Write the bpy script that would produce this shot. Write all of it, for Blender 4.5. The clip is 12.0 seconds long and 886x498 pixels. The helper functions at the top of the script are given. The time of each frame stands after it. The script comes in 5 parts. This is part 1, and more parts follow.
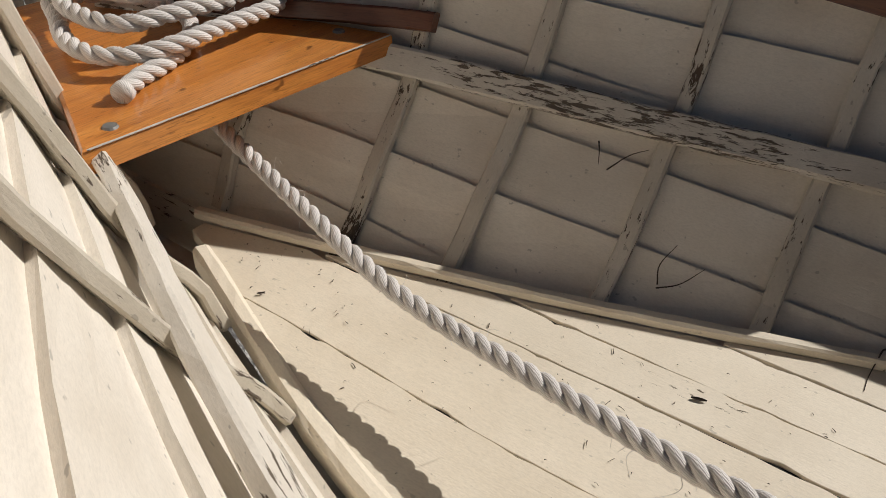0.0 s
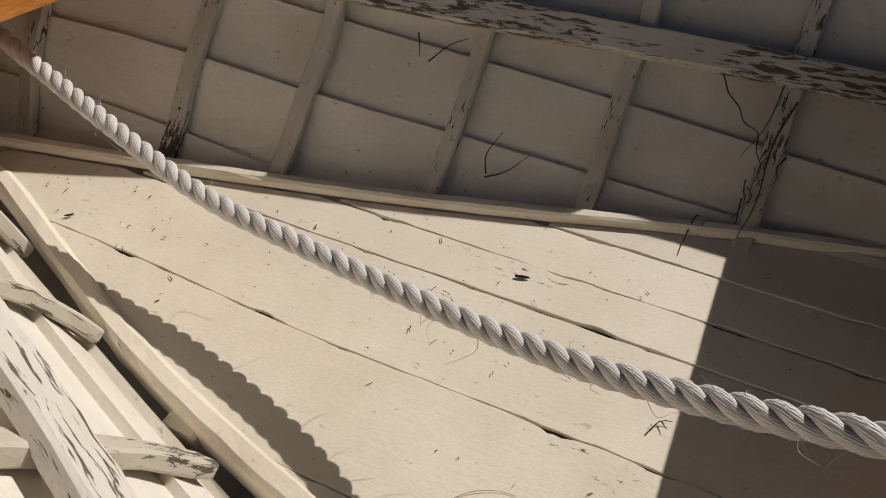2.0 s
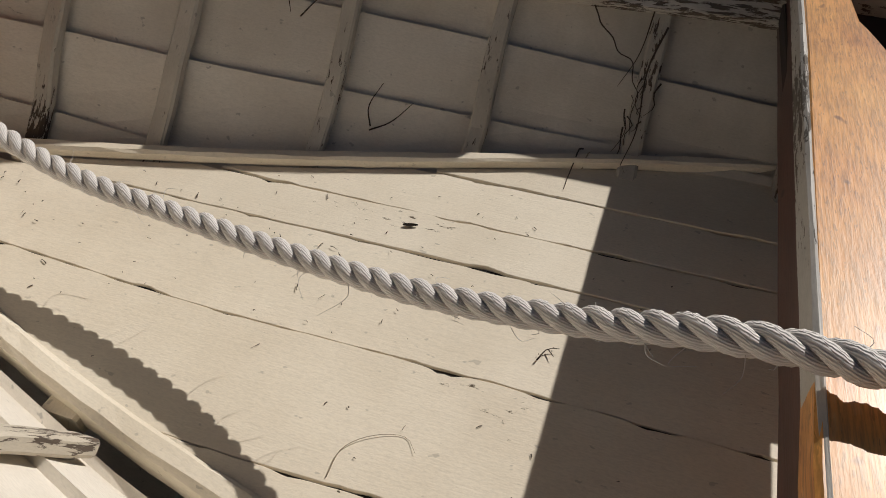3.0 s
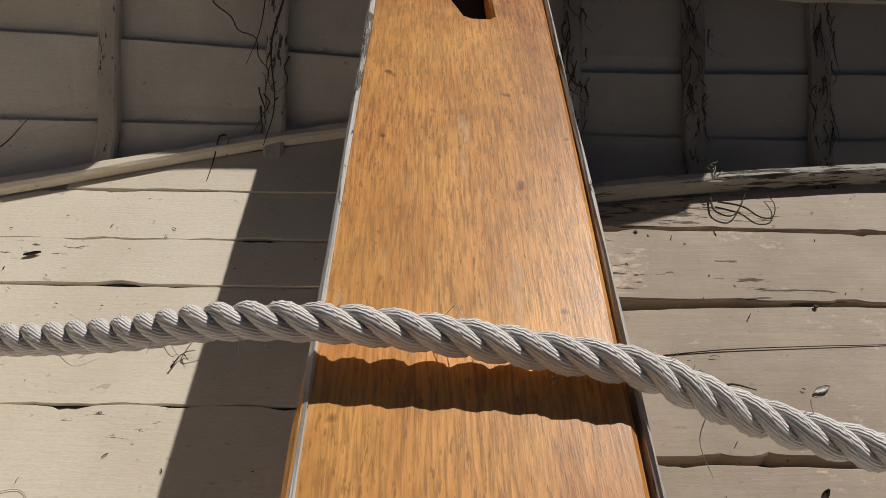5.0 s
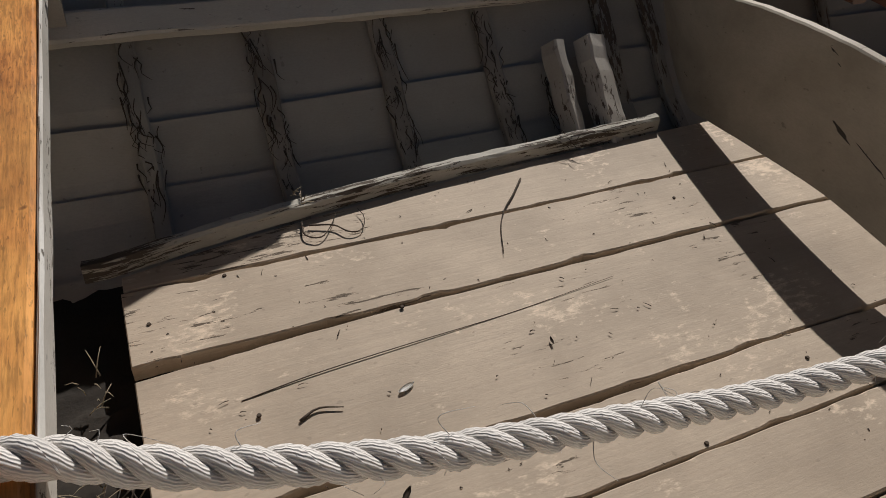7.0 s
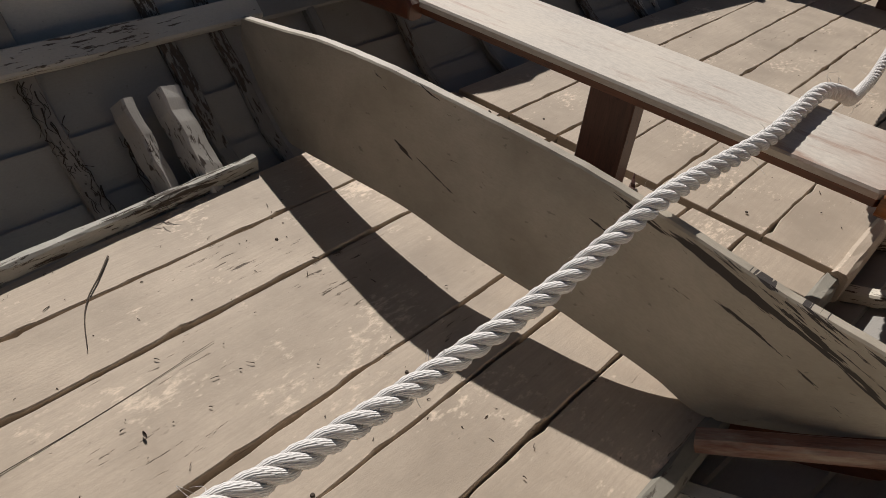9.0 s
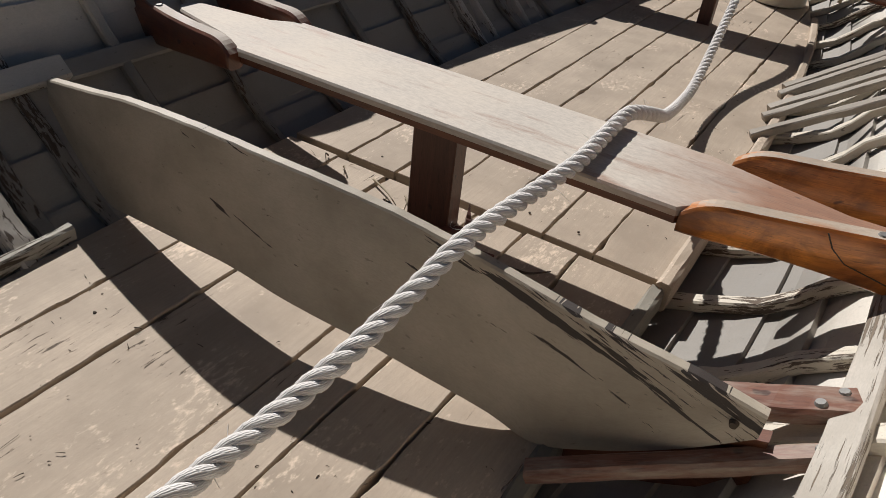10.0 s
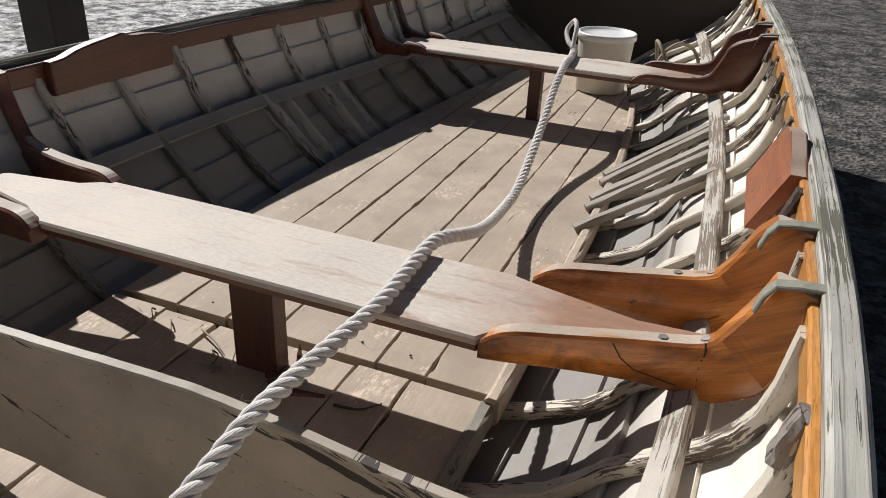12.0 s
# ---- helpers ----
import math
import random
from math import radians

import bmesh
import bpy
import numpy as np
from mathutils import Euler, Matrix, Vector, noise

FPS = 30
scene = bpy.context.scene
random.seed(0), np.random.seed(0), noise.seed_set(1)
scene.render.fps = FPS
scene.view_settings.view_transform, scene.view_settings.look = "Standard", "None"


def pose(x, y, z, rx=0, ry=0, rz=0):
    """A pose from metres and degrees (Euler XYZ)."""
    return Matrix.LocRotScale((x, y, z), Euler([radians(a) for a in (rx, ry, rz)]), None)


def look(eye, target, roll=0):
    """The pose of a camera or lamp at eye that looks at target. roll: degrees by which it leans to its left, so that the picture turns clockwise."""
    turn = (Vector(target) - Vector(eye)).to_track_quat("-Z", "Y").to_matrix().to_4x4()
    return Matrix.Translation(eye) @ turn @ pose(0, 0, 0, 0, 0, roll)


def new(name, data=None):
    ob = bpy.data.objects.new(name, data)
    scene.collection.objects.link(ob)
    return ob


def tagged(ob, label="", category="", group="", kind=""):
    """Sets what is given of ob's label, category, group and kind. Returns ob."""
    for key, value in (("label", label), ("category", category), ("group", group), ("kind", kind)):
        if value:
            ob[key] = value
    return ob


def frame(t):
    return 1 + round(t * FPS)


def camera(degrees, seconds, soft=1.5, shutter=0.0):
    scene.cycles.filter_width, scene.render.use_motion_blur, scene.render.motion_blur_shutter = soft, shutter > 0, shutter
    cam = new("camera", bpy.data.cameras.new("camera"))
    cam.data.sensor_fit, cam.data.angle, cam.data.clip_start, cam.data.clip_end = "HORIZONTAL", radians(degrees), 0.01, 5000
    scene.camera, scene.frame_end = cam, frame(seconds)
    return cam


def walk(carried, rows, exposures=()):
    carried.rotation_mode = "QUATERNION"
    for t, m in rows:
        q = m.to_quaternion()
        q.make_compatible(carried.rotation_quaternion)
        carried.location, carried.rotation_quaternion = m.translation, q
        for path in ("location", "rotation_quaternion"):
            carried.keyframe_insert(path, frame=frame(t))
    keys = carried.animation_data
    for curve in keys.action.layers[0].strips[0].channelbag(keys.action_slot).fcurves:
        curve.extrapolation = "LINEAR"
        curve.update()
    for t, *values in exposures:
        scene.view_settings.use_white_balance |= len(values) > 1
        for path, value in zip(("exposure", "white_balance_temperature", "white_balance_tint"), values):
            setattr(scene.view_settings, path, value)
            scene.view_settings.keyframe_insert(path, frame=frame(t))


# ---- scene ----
cam = camera(62.5, 12.0, soft=0.85)
PATH = [
    (0, (0.081, -0.562, 0.761), (-0.765, 0.813, -0.42), 2.9),
    (0.5, (0.106, -0.557, 0.749), (-0.692, 0.837, -0.444), 3.4),
    (1, (0.136, -0.548, 0.731), (-0.593, 0.858, -0.49), 3.6),
    (1.5, (0.169, -0.533, 0.719), (-0.479, 0.887, -0.532), 3.9),
    (2, (0.202, -0.522, 0.702), (-0.365, 0.891, -0.595), 4.0),
    (2.5, (0.239, -0.511, 0.687), (-0.268, 0.896, -0.641), 3.0),
    (2.7, (0.255, -0.508, 0.682), (-0.212, 0.902, -0.658), 2.6),
    (4.3, (0.433, -0.473, 0.705), (0.338, 0.946, -0.701), 2.8),
    (4.5, (0.458, -0.464, 0.699), (0.414, 0.963, -0.701), 2.8),
    (5, (0.518, -0.45, 0.692), (0.6, 0.98, -0.704), 3.1),
    (5.5, (0.577, -0.44, 0.68), (0.786, 0.989, -0.703), 3.5),
    (6, (0.649, -0.444, 0.682), (1.02, 0.971, -0.682), 4.1),
    (6.5, (0.711, -0.453, 0.687), (1.233, 0.948, -0.641), 4.4),
    (7, (0.772, -0.475, 0.688), (1.455, 0.892, -0.602), 5.1),
    (7.5, (0.83, -0.493, 0.691), (1.66, 0.804, -0.586), 6.0),
    (7.7, (0.851, -0.5, 0.695), (1.738, 0.765, -0.574), 6.3),
    (9.3, (1.009, -0.565, 0.745), (2.325, 0.356, -0.446), 7.1),
    (9.5, (1.03, -0.58, 0.749), (2.383, 0.304, -0.429), 7.1),
    (10, (1.065, -0.618, 0.773), (2.51, 0.18, -0.357), 6.6),
    (10.5, (1.099, -0.655, 0.801), (2.618, 0.076, -0.275), 5.6),
    (11, (1.121, -0.686, 0.831), (2.701, 0.01, -0.179), 4.4),
    (11.5, (1.142, -0.708, 0.857), (2.763, -0.045, -0.109), 3.5),
    (12, (1.158, -0.734, 0.881), (2.819, -0.104, -0.038), 3.0),
]
walk(cam, [(t, look(eye, target, roll)) for t, eye, target, roll in PATH],
     exposures=[(0, 0.10, 6450, 10), (2.5, 0.0, 6450, 10), (5.0, -0.04, 6450, 10), (7.5, 0.18, 6400, 10), (9.5, 0.44, 6300, 10), (12.0, 0.63, 6150, 10)])

# ---- world and sun ----
SUN_DIR = Vector((0.66, 0.97, 1.0)).normalized()      # towards the sun
world = bpy.data.worlds.new("sky")
scene.world = world
world.use_nodes = True
wn = world.node_tree.nodes
sky = wn.new("ShaderNodeTexSky")
sky.sky_type = "NISHITA"
sky.sun_disc = False
sky.sun_elevation = math.asin(SUN_DIR.z)
sky.sun_rotation = math.atan2(SUN_DIR.x, SUN_DIR.y)
wn["Background"].inputs[1].default_value = 0.0165
world.node_tree.links.new(sky.outputs[0], wn["Background"].inputs[0])
sun = new("sun", bpy.data.lights.new("sun", "SUN"))
sun.data.energy, sun.data.angle, sun.data.color = 3.6, radians(0.55), (1.0, 0.95, 0.89)
sun.matrix_world = look((6, 7, 9), (6 - SUN_DIR.x, 7 - SUN_DIR.y, 9 - SUN_DIR.z))


# ---- materials ----
def material(name):
    m = bpy.data.materials.new(name)
    m.use_nodes = True
    nt = m.node_tree
    return m, nt, nt.nodes["Principled BSDF"]


def node(nt, kind, **values):
    n = nt.nodes.new(kind)
    for key, v in values.items():
        n.inputs[key.replace("_", " ")].default_value = v
    return n


def ramp(nt, fac, stops):
    r = nt.nodes.new("ShaderNodeValToRGB")
    while len(r.color_ramp.elements) < len(stops):
        r.color_ramp.elements.new(0.5)
    for e, (at, col) in zip(r.color_ramp.elements, stops):
        e.position = at
        e.color = (*col, 1) if len(col) == 3 else col
    nt.links.new(fac, r.inputs[0])
    return r.outputs[0]


def grey(v):
    return (v, v, v)


def mix(nt, fac, a, b, kind="MIX"):
    n = nt.nodes.new("ShaderNodeMix")
    n.data_type, n.blend_type = "RGBA", kind
    for sock, v in ((n.inputs[0], fac), (n.inputs[6], a), (n.inputs[7], b)):
        if isinstance(v, (int, float)):
            sock.default_value = v
        elif isinstance(v, tuple):
            sock.default_value = (*v, 1)
        else:
            nt.links.new(v, sock)
    return n.outputs[2]


def calc(nt, op, a, b):
    n = nt.nodes.new("ShaderNodeMath")
    n.operation = op
    for sock, v in zip(n.inputs, (a, b)):
        if isinstance(v, (int, float)):
            sock.default_value = v
        else:
            nt.links.new(v, sock)
    return n.outputs[0]


def coords(nt, scale, space="UV"):
    """Coordinates in metres along (u) and across (v) each piece, shifted piece by piece."""
    tc = nt.nodes.new("ShaderNodeTexCoord")
    info = nt.nodes.new("ShaderNodeObjectInfo")
    shift = nt.nodes.new("ShaderNodeVectorMath")
    shift.operation = "MULTIPLY_ADD"
    nt.links.new(info.outputs["Random"], shift.inputs[0])
    shift.inputs[1].default_value = (7.3, 5.1, 3.7)
    nt.links.new(tc.outputs[space], shift.inputs[2])
    mp = nt.nodes.new("ShaderNodeMapping")
    mp.inputs["Scale"].default_value = scale
    nt.links.new(shift.outputs[0], mp.inputs[0])
    return mp.outputs[0], info


def noise_tex(nt, vec, scale=1.0, detail=4.0, rough=0.55, distortion=0.0):
    n = node(nt, "ShaderNodeTexNoise", Scale=scale, Detail=detail, Roughness=rough, Distortion=distortion)
    nt.links.new(vec, n.inputs["Vector"])
    return n.outputs["Fac"]


def bump(nt, bsdf, height, strength, distance=0.002):
    b = node(nt, "ShaderNodeBump", Strength=strength, Distance=distance)
    nt.links.new(height, b.inputs["Height"])
    nt.links.new(b.outputs[0], bsdf.inputs["Normal"])


def painted_wood(name, paint, bare, peel, grain_scale=(5, 60, 5), flakes=(26, 95, 26), tone=0.06, rough=0.6, dirt=0.25, specks=0.5, scuff=0.0, grime_shade=0.0, streak=0.0):
    """Old oil paint on wood: peel 0 to 1 is how much of it has flaked off to the grey wood."""
    m, nt, b = material(name)
    v, info = coords(nt, (1, 1, 1))
    grain, _ = coords(nt, grain_scale)
    g = noise_tex(nt, grain, 3.0, 5, 0.6)
    flake = noise_tex(nt, coords(nt, flakes)[0], 1.0, 7, 0.68, 0.4)
    zone = noise_tex(nt, v, 3.2, 3)
    mask = calc(nt, "ADD", flake, calc(nt, "MULTIPLY", calc(nt, "SUBTRACT", zone, 0.5), 0.9))
    edge = 0.84 - 0.42 * peel
    mask = ramp(nt, mask, [(edge - 0.012, grey(0)), (edge + 0.012, grey(1))])
    blotch = noise_tex(nt, v, 6.0, 5, 0.6)
    col = mix(nt, ramp(nt, blotch, [(0.35, grey(0)), (0.7, grey(1))]), paint, tuple(c * (1 - dirt) * k for c, k in zip(paint, (1.0, 0.975, 0.94))))
    col = mix(nt, calc(nt, "MULTIPLY", g, tone * 2), col, tuple(c * 0.55 for c in paint))
    if streak:
        # open grain and long drying cracks
        line = noise_tex(nt, coords(nt, (1.6, 150, 1.6))[0], 1.0, 4, 0.6)
        col = mix(nt, ramp(nt, line, [(0.50, grey(0)), (0.62, grey(streak))]), col, tuple(c * 0.16 for c in paint))
        moss = noise_tex(nt, coords(nt, (4, 40, 4))[0], 1.0, 4, 0.6)
        col = mix(nt, ramp(nt, moss, [(0.54, grey(0)), (0.70, grey(0.45))]), col, (0.22, 0.21, 0.15))
    hue = mix(nt, info.outputs["Random"], grey(0.93), grey(1.0))
    col = mix(nt, 1.0, col, hue, "MULTIPLY")
    tooth = noise_tex(nt, coords(nt, (160, 420, 160))[0], 1.0, 4, 0.7)
    col = mix(nt, ramp(nt, tooth, [(0.32, grey(0.24)), (0.58, grey(0))]), col, tuple(c * 0.5 for c in paint))
    speck = noise_tex(nt, coords(nt, (60, 90, 60))[0], 1.0, 2, 0.5)
    speck = ramp(nt, speck, [(0.70, grey(0)), (0.74, grey(specks))])
    col = mix(nt, speck, col, tuple(c * 0.3 for c in paint))
    if scuff:
        worn = calc(nt, "ADD", noise_tex(nt, coords(nt, (55, 110, 55))[0], 1.0, 5, 0.7), calc(nt, "SUBTRACT", noise_tex(nt, v, 7.0, 2), 0.5))
        worn = ramp(nt, worn, [(0.64, grey(0)), (0.82, grey(scuff))])
        col = mix(nt, worn, col, tuple(min(1, c * 1.45) for c in paint))
    if grime_shade:
        # dull paint with shade coloured in: far planks amidships and the bilge
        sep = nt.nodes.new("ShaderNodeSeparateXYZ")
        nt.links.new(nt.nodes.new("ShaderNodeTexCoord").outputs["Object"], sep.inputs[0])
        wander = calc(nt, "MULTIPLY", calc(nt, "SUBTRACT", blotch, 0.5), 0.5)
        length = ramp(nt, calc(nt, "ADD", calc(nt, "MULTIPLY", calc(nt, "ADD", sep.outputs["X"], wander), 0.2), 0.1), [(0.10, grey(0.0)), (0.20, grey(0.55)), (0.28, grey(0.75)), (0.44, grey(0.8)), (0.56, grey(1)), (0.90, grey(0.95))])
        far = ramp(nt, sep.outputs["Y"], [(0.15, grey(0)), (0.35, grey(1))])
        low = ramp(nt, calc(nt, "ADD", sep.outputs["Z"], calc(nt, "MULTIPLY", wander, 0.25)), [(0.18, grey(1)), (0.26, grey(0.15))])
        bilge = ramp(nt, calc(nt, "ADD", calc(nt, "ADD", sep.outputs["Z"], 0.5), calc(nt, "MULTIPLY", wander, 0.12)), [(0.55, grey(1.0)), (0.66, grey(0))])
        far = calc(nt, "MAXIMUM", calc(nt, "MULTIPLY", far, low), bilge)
        shade_tone = calc(nt, "MULTIPLY", calc(nt, "MULTIPLY", length, far), grime_shade)
        col = mix(nt, shade_tone, col, (0.105, 0.094, 0.083))
    wood = mix(nt, g, tuple(c * 0.45 for c in bare), bare)
    nt.links.new(mix(nt, mask, col, wood), b.inputs["Base Color"])
    nt.links.new(mix(nt, mask, grey(rough), grey(0.9)), b.inputs["Roughness"])
    height = calc(nt, "SUBTRACT", calc(nt, "MULTIPLY", g, 0.35), mask)
    height = calc(nt, "ADD", height, calc(nt, "ADD", calc(nt, "MULTIPLY", blotch, 0.3), calc(nt, "MULTIPLY", tooth, 0.35)))
    bump(nt, b, height, 0.7, 0.0015)
    return m


def varnished(name, light, dark, rough=0.3, worn=0.0, worn_col=(0.42, 0.36, 0.29), coat=0.4, grain=(2.0, 42, 2.0), kept=None, edge=0.0, pore=(38, 420, 38), figure=0.42, stain=0.0):
    """Brown wood with streaked grain under varnish; worn 0 to 1 is how much has weathered grey."""
    m, nt, b = material(name)
    v, info = coords(nt, (1, 1, 1))
    broad = noise_tex(nt, coords(nt, grain)[0], 1.0, 4, 0.6, 0.6)
    fine = noise_tex(nt, coords(nt, (30, 360, 30))[0], 1.0, 4, 0.65)
    pores = noise_tex(nt, coords(nt, pore)[0], 1.0, 2, 0.5)
    col = mix(nt, ramp(nt, broad, [(0.3, grey(0)), (0.7, grey(1))]), dark, light)
    col = mix(nt, ramp(nt, fine, [(0.42, grey(0.0)), (0.64, grey(figure))]), col, tuple(c * 0.4 for c in dark))
    col = mix(nt, ramp(nt, pores, [(0.62, grey(0)), (0.68, grey(0.6))]), col, tuple(c * 0.25 for c in dark))
    cloud = noise_tex(nt, v, 5.0, 4)
    col = mix(nt, ramp(nt, cloud, [(0.35, grey(0.0)), (0.75, grey(0.35))]), col, tuple(min(1, c * 1.35) for c in light))
    spots = noise_tex(nt, coords(nt, (34, 40, 34))[0], 1.0, 1, 0.4)
    col = mix(nt, ramp(nt, spots, [(0.73, grey(0)), (0.78, grey(0.8))]), col, tuple(c * 0.25 for c in dark))
    if stain:
        blot = noise_tex(nt, v, 9.0, 5, 0.65, 0.8)
        col = mix(nt, ramp(nt, blot, [(0.46, grey(0)), (0.66, grey(stain))]), col, tuple(c * 0.35 for c in dark))
    wearn = noise_tex(nt, coords(nt, (5, 26, 5))[0], 1.0, 6, 0.65)
    wear = ramp(nt, wearn, [(max(0.0, 0.86 - worn * 0.75), grey(0)), (min(1.0, 1.0 - worn * 0.65), grey(1))])
    if kept:
        # one end has kept its colour
        sep = nt.nodes.new("ShaderNodeSeparateXYZ")
        nt.links.new(nt.nodes.new("ShaderNodeTexCoord").outputs["Object"], sep.inputs[0])
        y = calc(nt, "ADD", calc(nt, "ADD", sep.outputs["Y"], 1.0), calc(nt, "MULTIPLY", calc(nt, "SUBTRACT", noise_tex(nt, coords(nt, (9, 16, 9))[0], 1.0, 5, 0.6), 0.5), 0.22))
        wear = mix(nt, ramp(nt, y, [(1.0 + kept[0], grey(0)), (1.0 + kept[1], grey(1))]), (0.12, 0.12, 0.12), wear)
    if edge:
        # up-facing sides are paler: worn varnish, with sunlit edges painted in
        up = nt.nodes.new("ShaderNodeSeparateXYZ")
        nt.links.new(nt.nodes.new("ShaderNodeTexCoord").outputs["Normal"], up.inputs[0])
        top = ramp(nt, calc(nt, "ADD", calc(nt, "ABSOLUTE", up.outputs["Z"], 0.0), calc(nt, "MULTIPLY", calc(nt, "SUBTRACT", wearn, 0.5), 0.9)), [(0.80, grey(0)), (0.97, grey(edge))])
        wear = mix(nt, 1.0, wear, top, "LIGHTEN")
    rough_top = noise_tex(nt, coords(nt, (70, 150, 70))[0], 1.0, 5, 0.7)
    greyed = mix(nt, fine, tuple(c * 0.8 for c in worn_col), worn_col)
    greyed = mix(nt, ramp(nt, rough_top, [(0.35, grey(0.55)), (0.6, grey(0))]), greyed, tuple(c * 0.6 for c in worn_col))
    greyed = mix(nt, ramp(nt, cloud, [(0.4, grey(0)), (0.7, grey(0.4))]), greyed, tuple(min(1, c * f) for c, f in zip(worn_col, (1.12, 1.08, 1.0))))
    nt.links.new(mix(nt, wear, col, greyed), b.inputs["Base Color"])
    nt.links.new(mix(nt, wear, grey(rough), grey(0.75)), b.inputs["Roughness"])
    b.inputs["Coat Weight"].default_value = coat
    b.inputs["Coat Roughness"].default_value = 0.22
    bump(nt, b, calc(nt, "ADD", fine, calc(nt, "MULTIPLY", pores, 0.6)), 0.25, 0.0008)
    return m


def plain(name, base, rough=0.6, var=0.25, scale=30.0, metal=0.0, space="Object", relief=0.3):
    m, nt, b = material(name)
    v, info = coords(nt, (1, 1, 1), space)
    n = noise_tex(nt, v, scale, 5, 0.6)
    n2 = noise_tex(nt, v, scale * 0.2, 3)
    col = mix(nt, n, tuple(c * (1 - var) for c in base), base)
    col = mix(nt, ramp(nt, n2, [(0.3, grey(0)), (0.7, grey(0.6))]), col, tuple(c * (1 - var) for c in base))
    nt.links.new(col, b.inputs["Base Color"])
    b.inputs["Roughness"].default_value, b.inputs["Metallic"].default_value = rough, metal
    bump(nt, b, n, relief, 0.002)
    return m


CREAM = painted_wood("cream_hull_paint", (0.86, 0.80, 0.705), (0.20, 0.15, 0.11), 0.03, dirt=0.16, grime_shade=0.80)
CREAM_FLOOR = painted_wood("cream_floor_paint", (0.84, 0.755, 0.61), (0.20, 0.15, 0.10), 0.0, dirt=0.12, specks=0.4)
CREAM_RIB = painted_wood("flaking_rib_paint", (0.68, 0.63, 0.545), (0.13, 0.095, 0.07), 0.55, dirt=0.2, grime_shade=0.85, flakes=(30, 130, 30))
CREAM_RISER = painted_wood("flaking_riser_paint", (0.70, 0.655, 0.58), (0.17, 0.135, 0.105), 0.58, dirt=0.2, grime_shade=0.2, flakes=(24, 150, 24))
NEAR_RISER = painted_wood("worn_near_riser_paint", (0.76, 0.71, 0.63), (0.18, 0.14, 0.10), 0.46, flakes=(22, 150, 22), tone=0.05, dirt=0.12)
QUIET_RISER = painted_wood("dull_riser_paint", (0.58, 0.54, 0.48), (0.16, 0.13, 0.11), 0.16, dirt=0.4, grime_shade=0.6)
OLD_RISER = painted_wood("weathered_riser_paint", (0.58, 0.53, 0.46), (0.24, 0.19, 0.14), 0.58, (4, 120, 4), flakes=(7, 190, 7), tone=0.25, dirt=0.3, rough=0.85)
BEAD_PAINT = painted_wood("chipped_bead_paint", (0.60, 0.575, 0.53), (0.20, 0.17, 0.14), 0.5, flakes=(30, 150, 30), dirt=0.25)
NEAR_RIB = painted_wood("worn_near_rib_paint", (0.64, 0.58, 0.48), (0.16, 0.12, 0.09), 0.52, flakes=(20, 140, 20), tone=0.05, dirt=0.14)
BARK_RIB = painted_wood("bark_covered_rib", (0.36, 0.32, 0.27), (0.10, 0.08, 0.06), 0.60, flakes=(40, 120, 40), dirt=0.5)
HEAD_WOOD = painted_wood("split_rib_head", (0.34, 0.30, 0.26), (0.075, 0.045, 0.035), 0.75, flakes=(22, 90, 22), dirt=0.4, rough=0.9)
FRAME_PAINT = painted_wood("frame_paint", (0.52, 0.48, 0.43), (0.12, 0.09, 0.07), 0.50, flakes=(30, 120, 30), dirt=0.3)
TAN_FLOOR = painted_wood("worn_tan_floor_paint", (0.59, 0.475, 0.36), (0.17, 0.13, 0.095), 0.24, (4, 70, 4), flakes=(14, 110, 14), tone=0.42, dirt=0.40, rough=0.75, specks=0.35, scuff=0.6)
GREY_WOOD = painted_wood("bare_grey_wood", (0.30, 0.275, 0.225), (0.14, 0.115, 0.09), 0.5, rough=0.85, dirt=0.35)
CAP_WOOD = painted_wood("mossy_grey_wood", (0.64, 0.61, 0.535), (0.17, 0.16, 0.115), 0.70, (3, 190, 3), flakes=(4, 210, 4), tone=0.5, rough=0.92, dirt=0.4, streak=0.8)


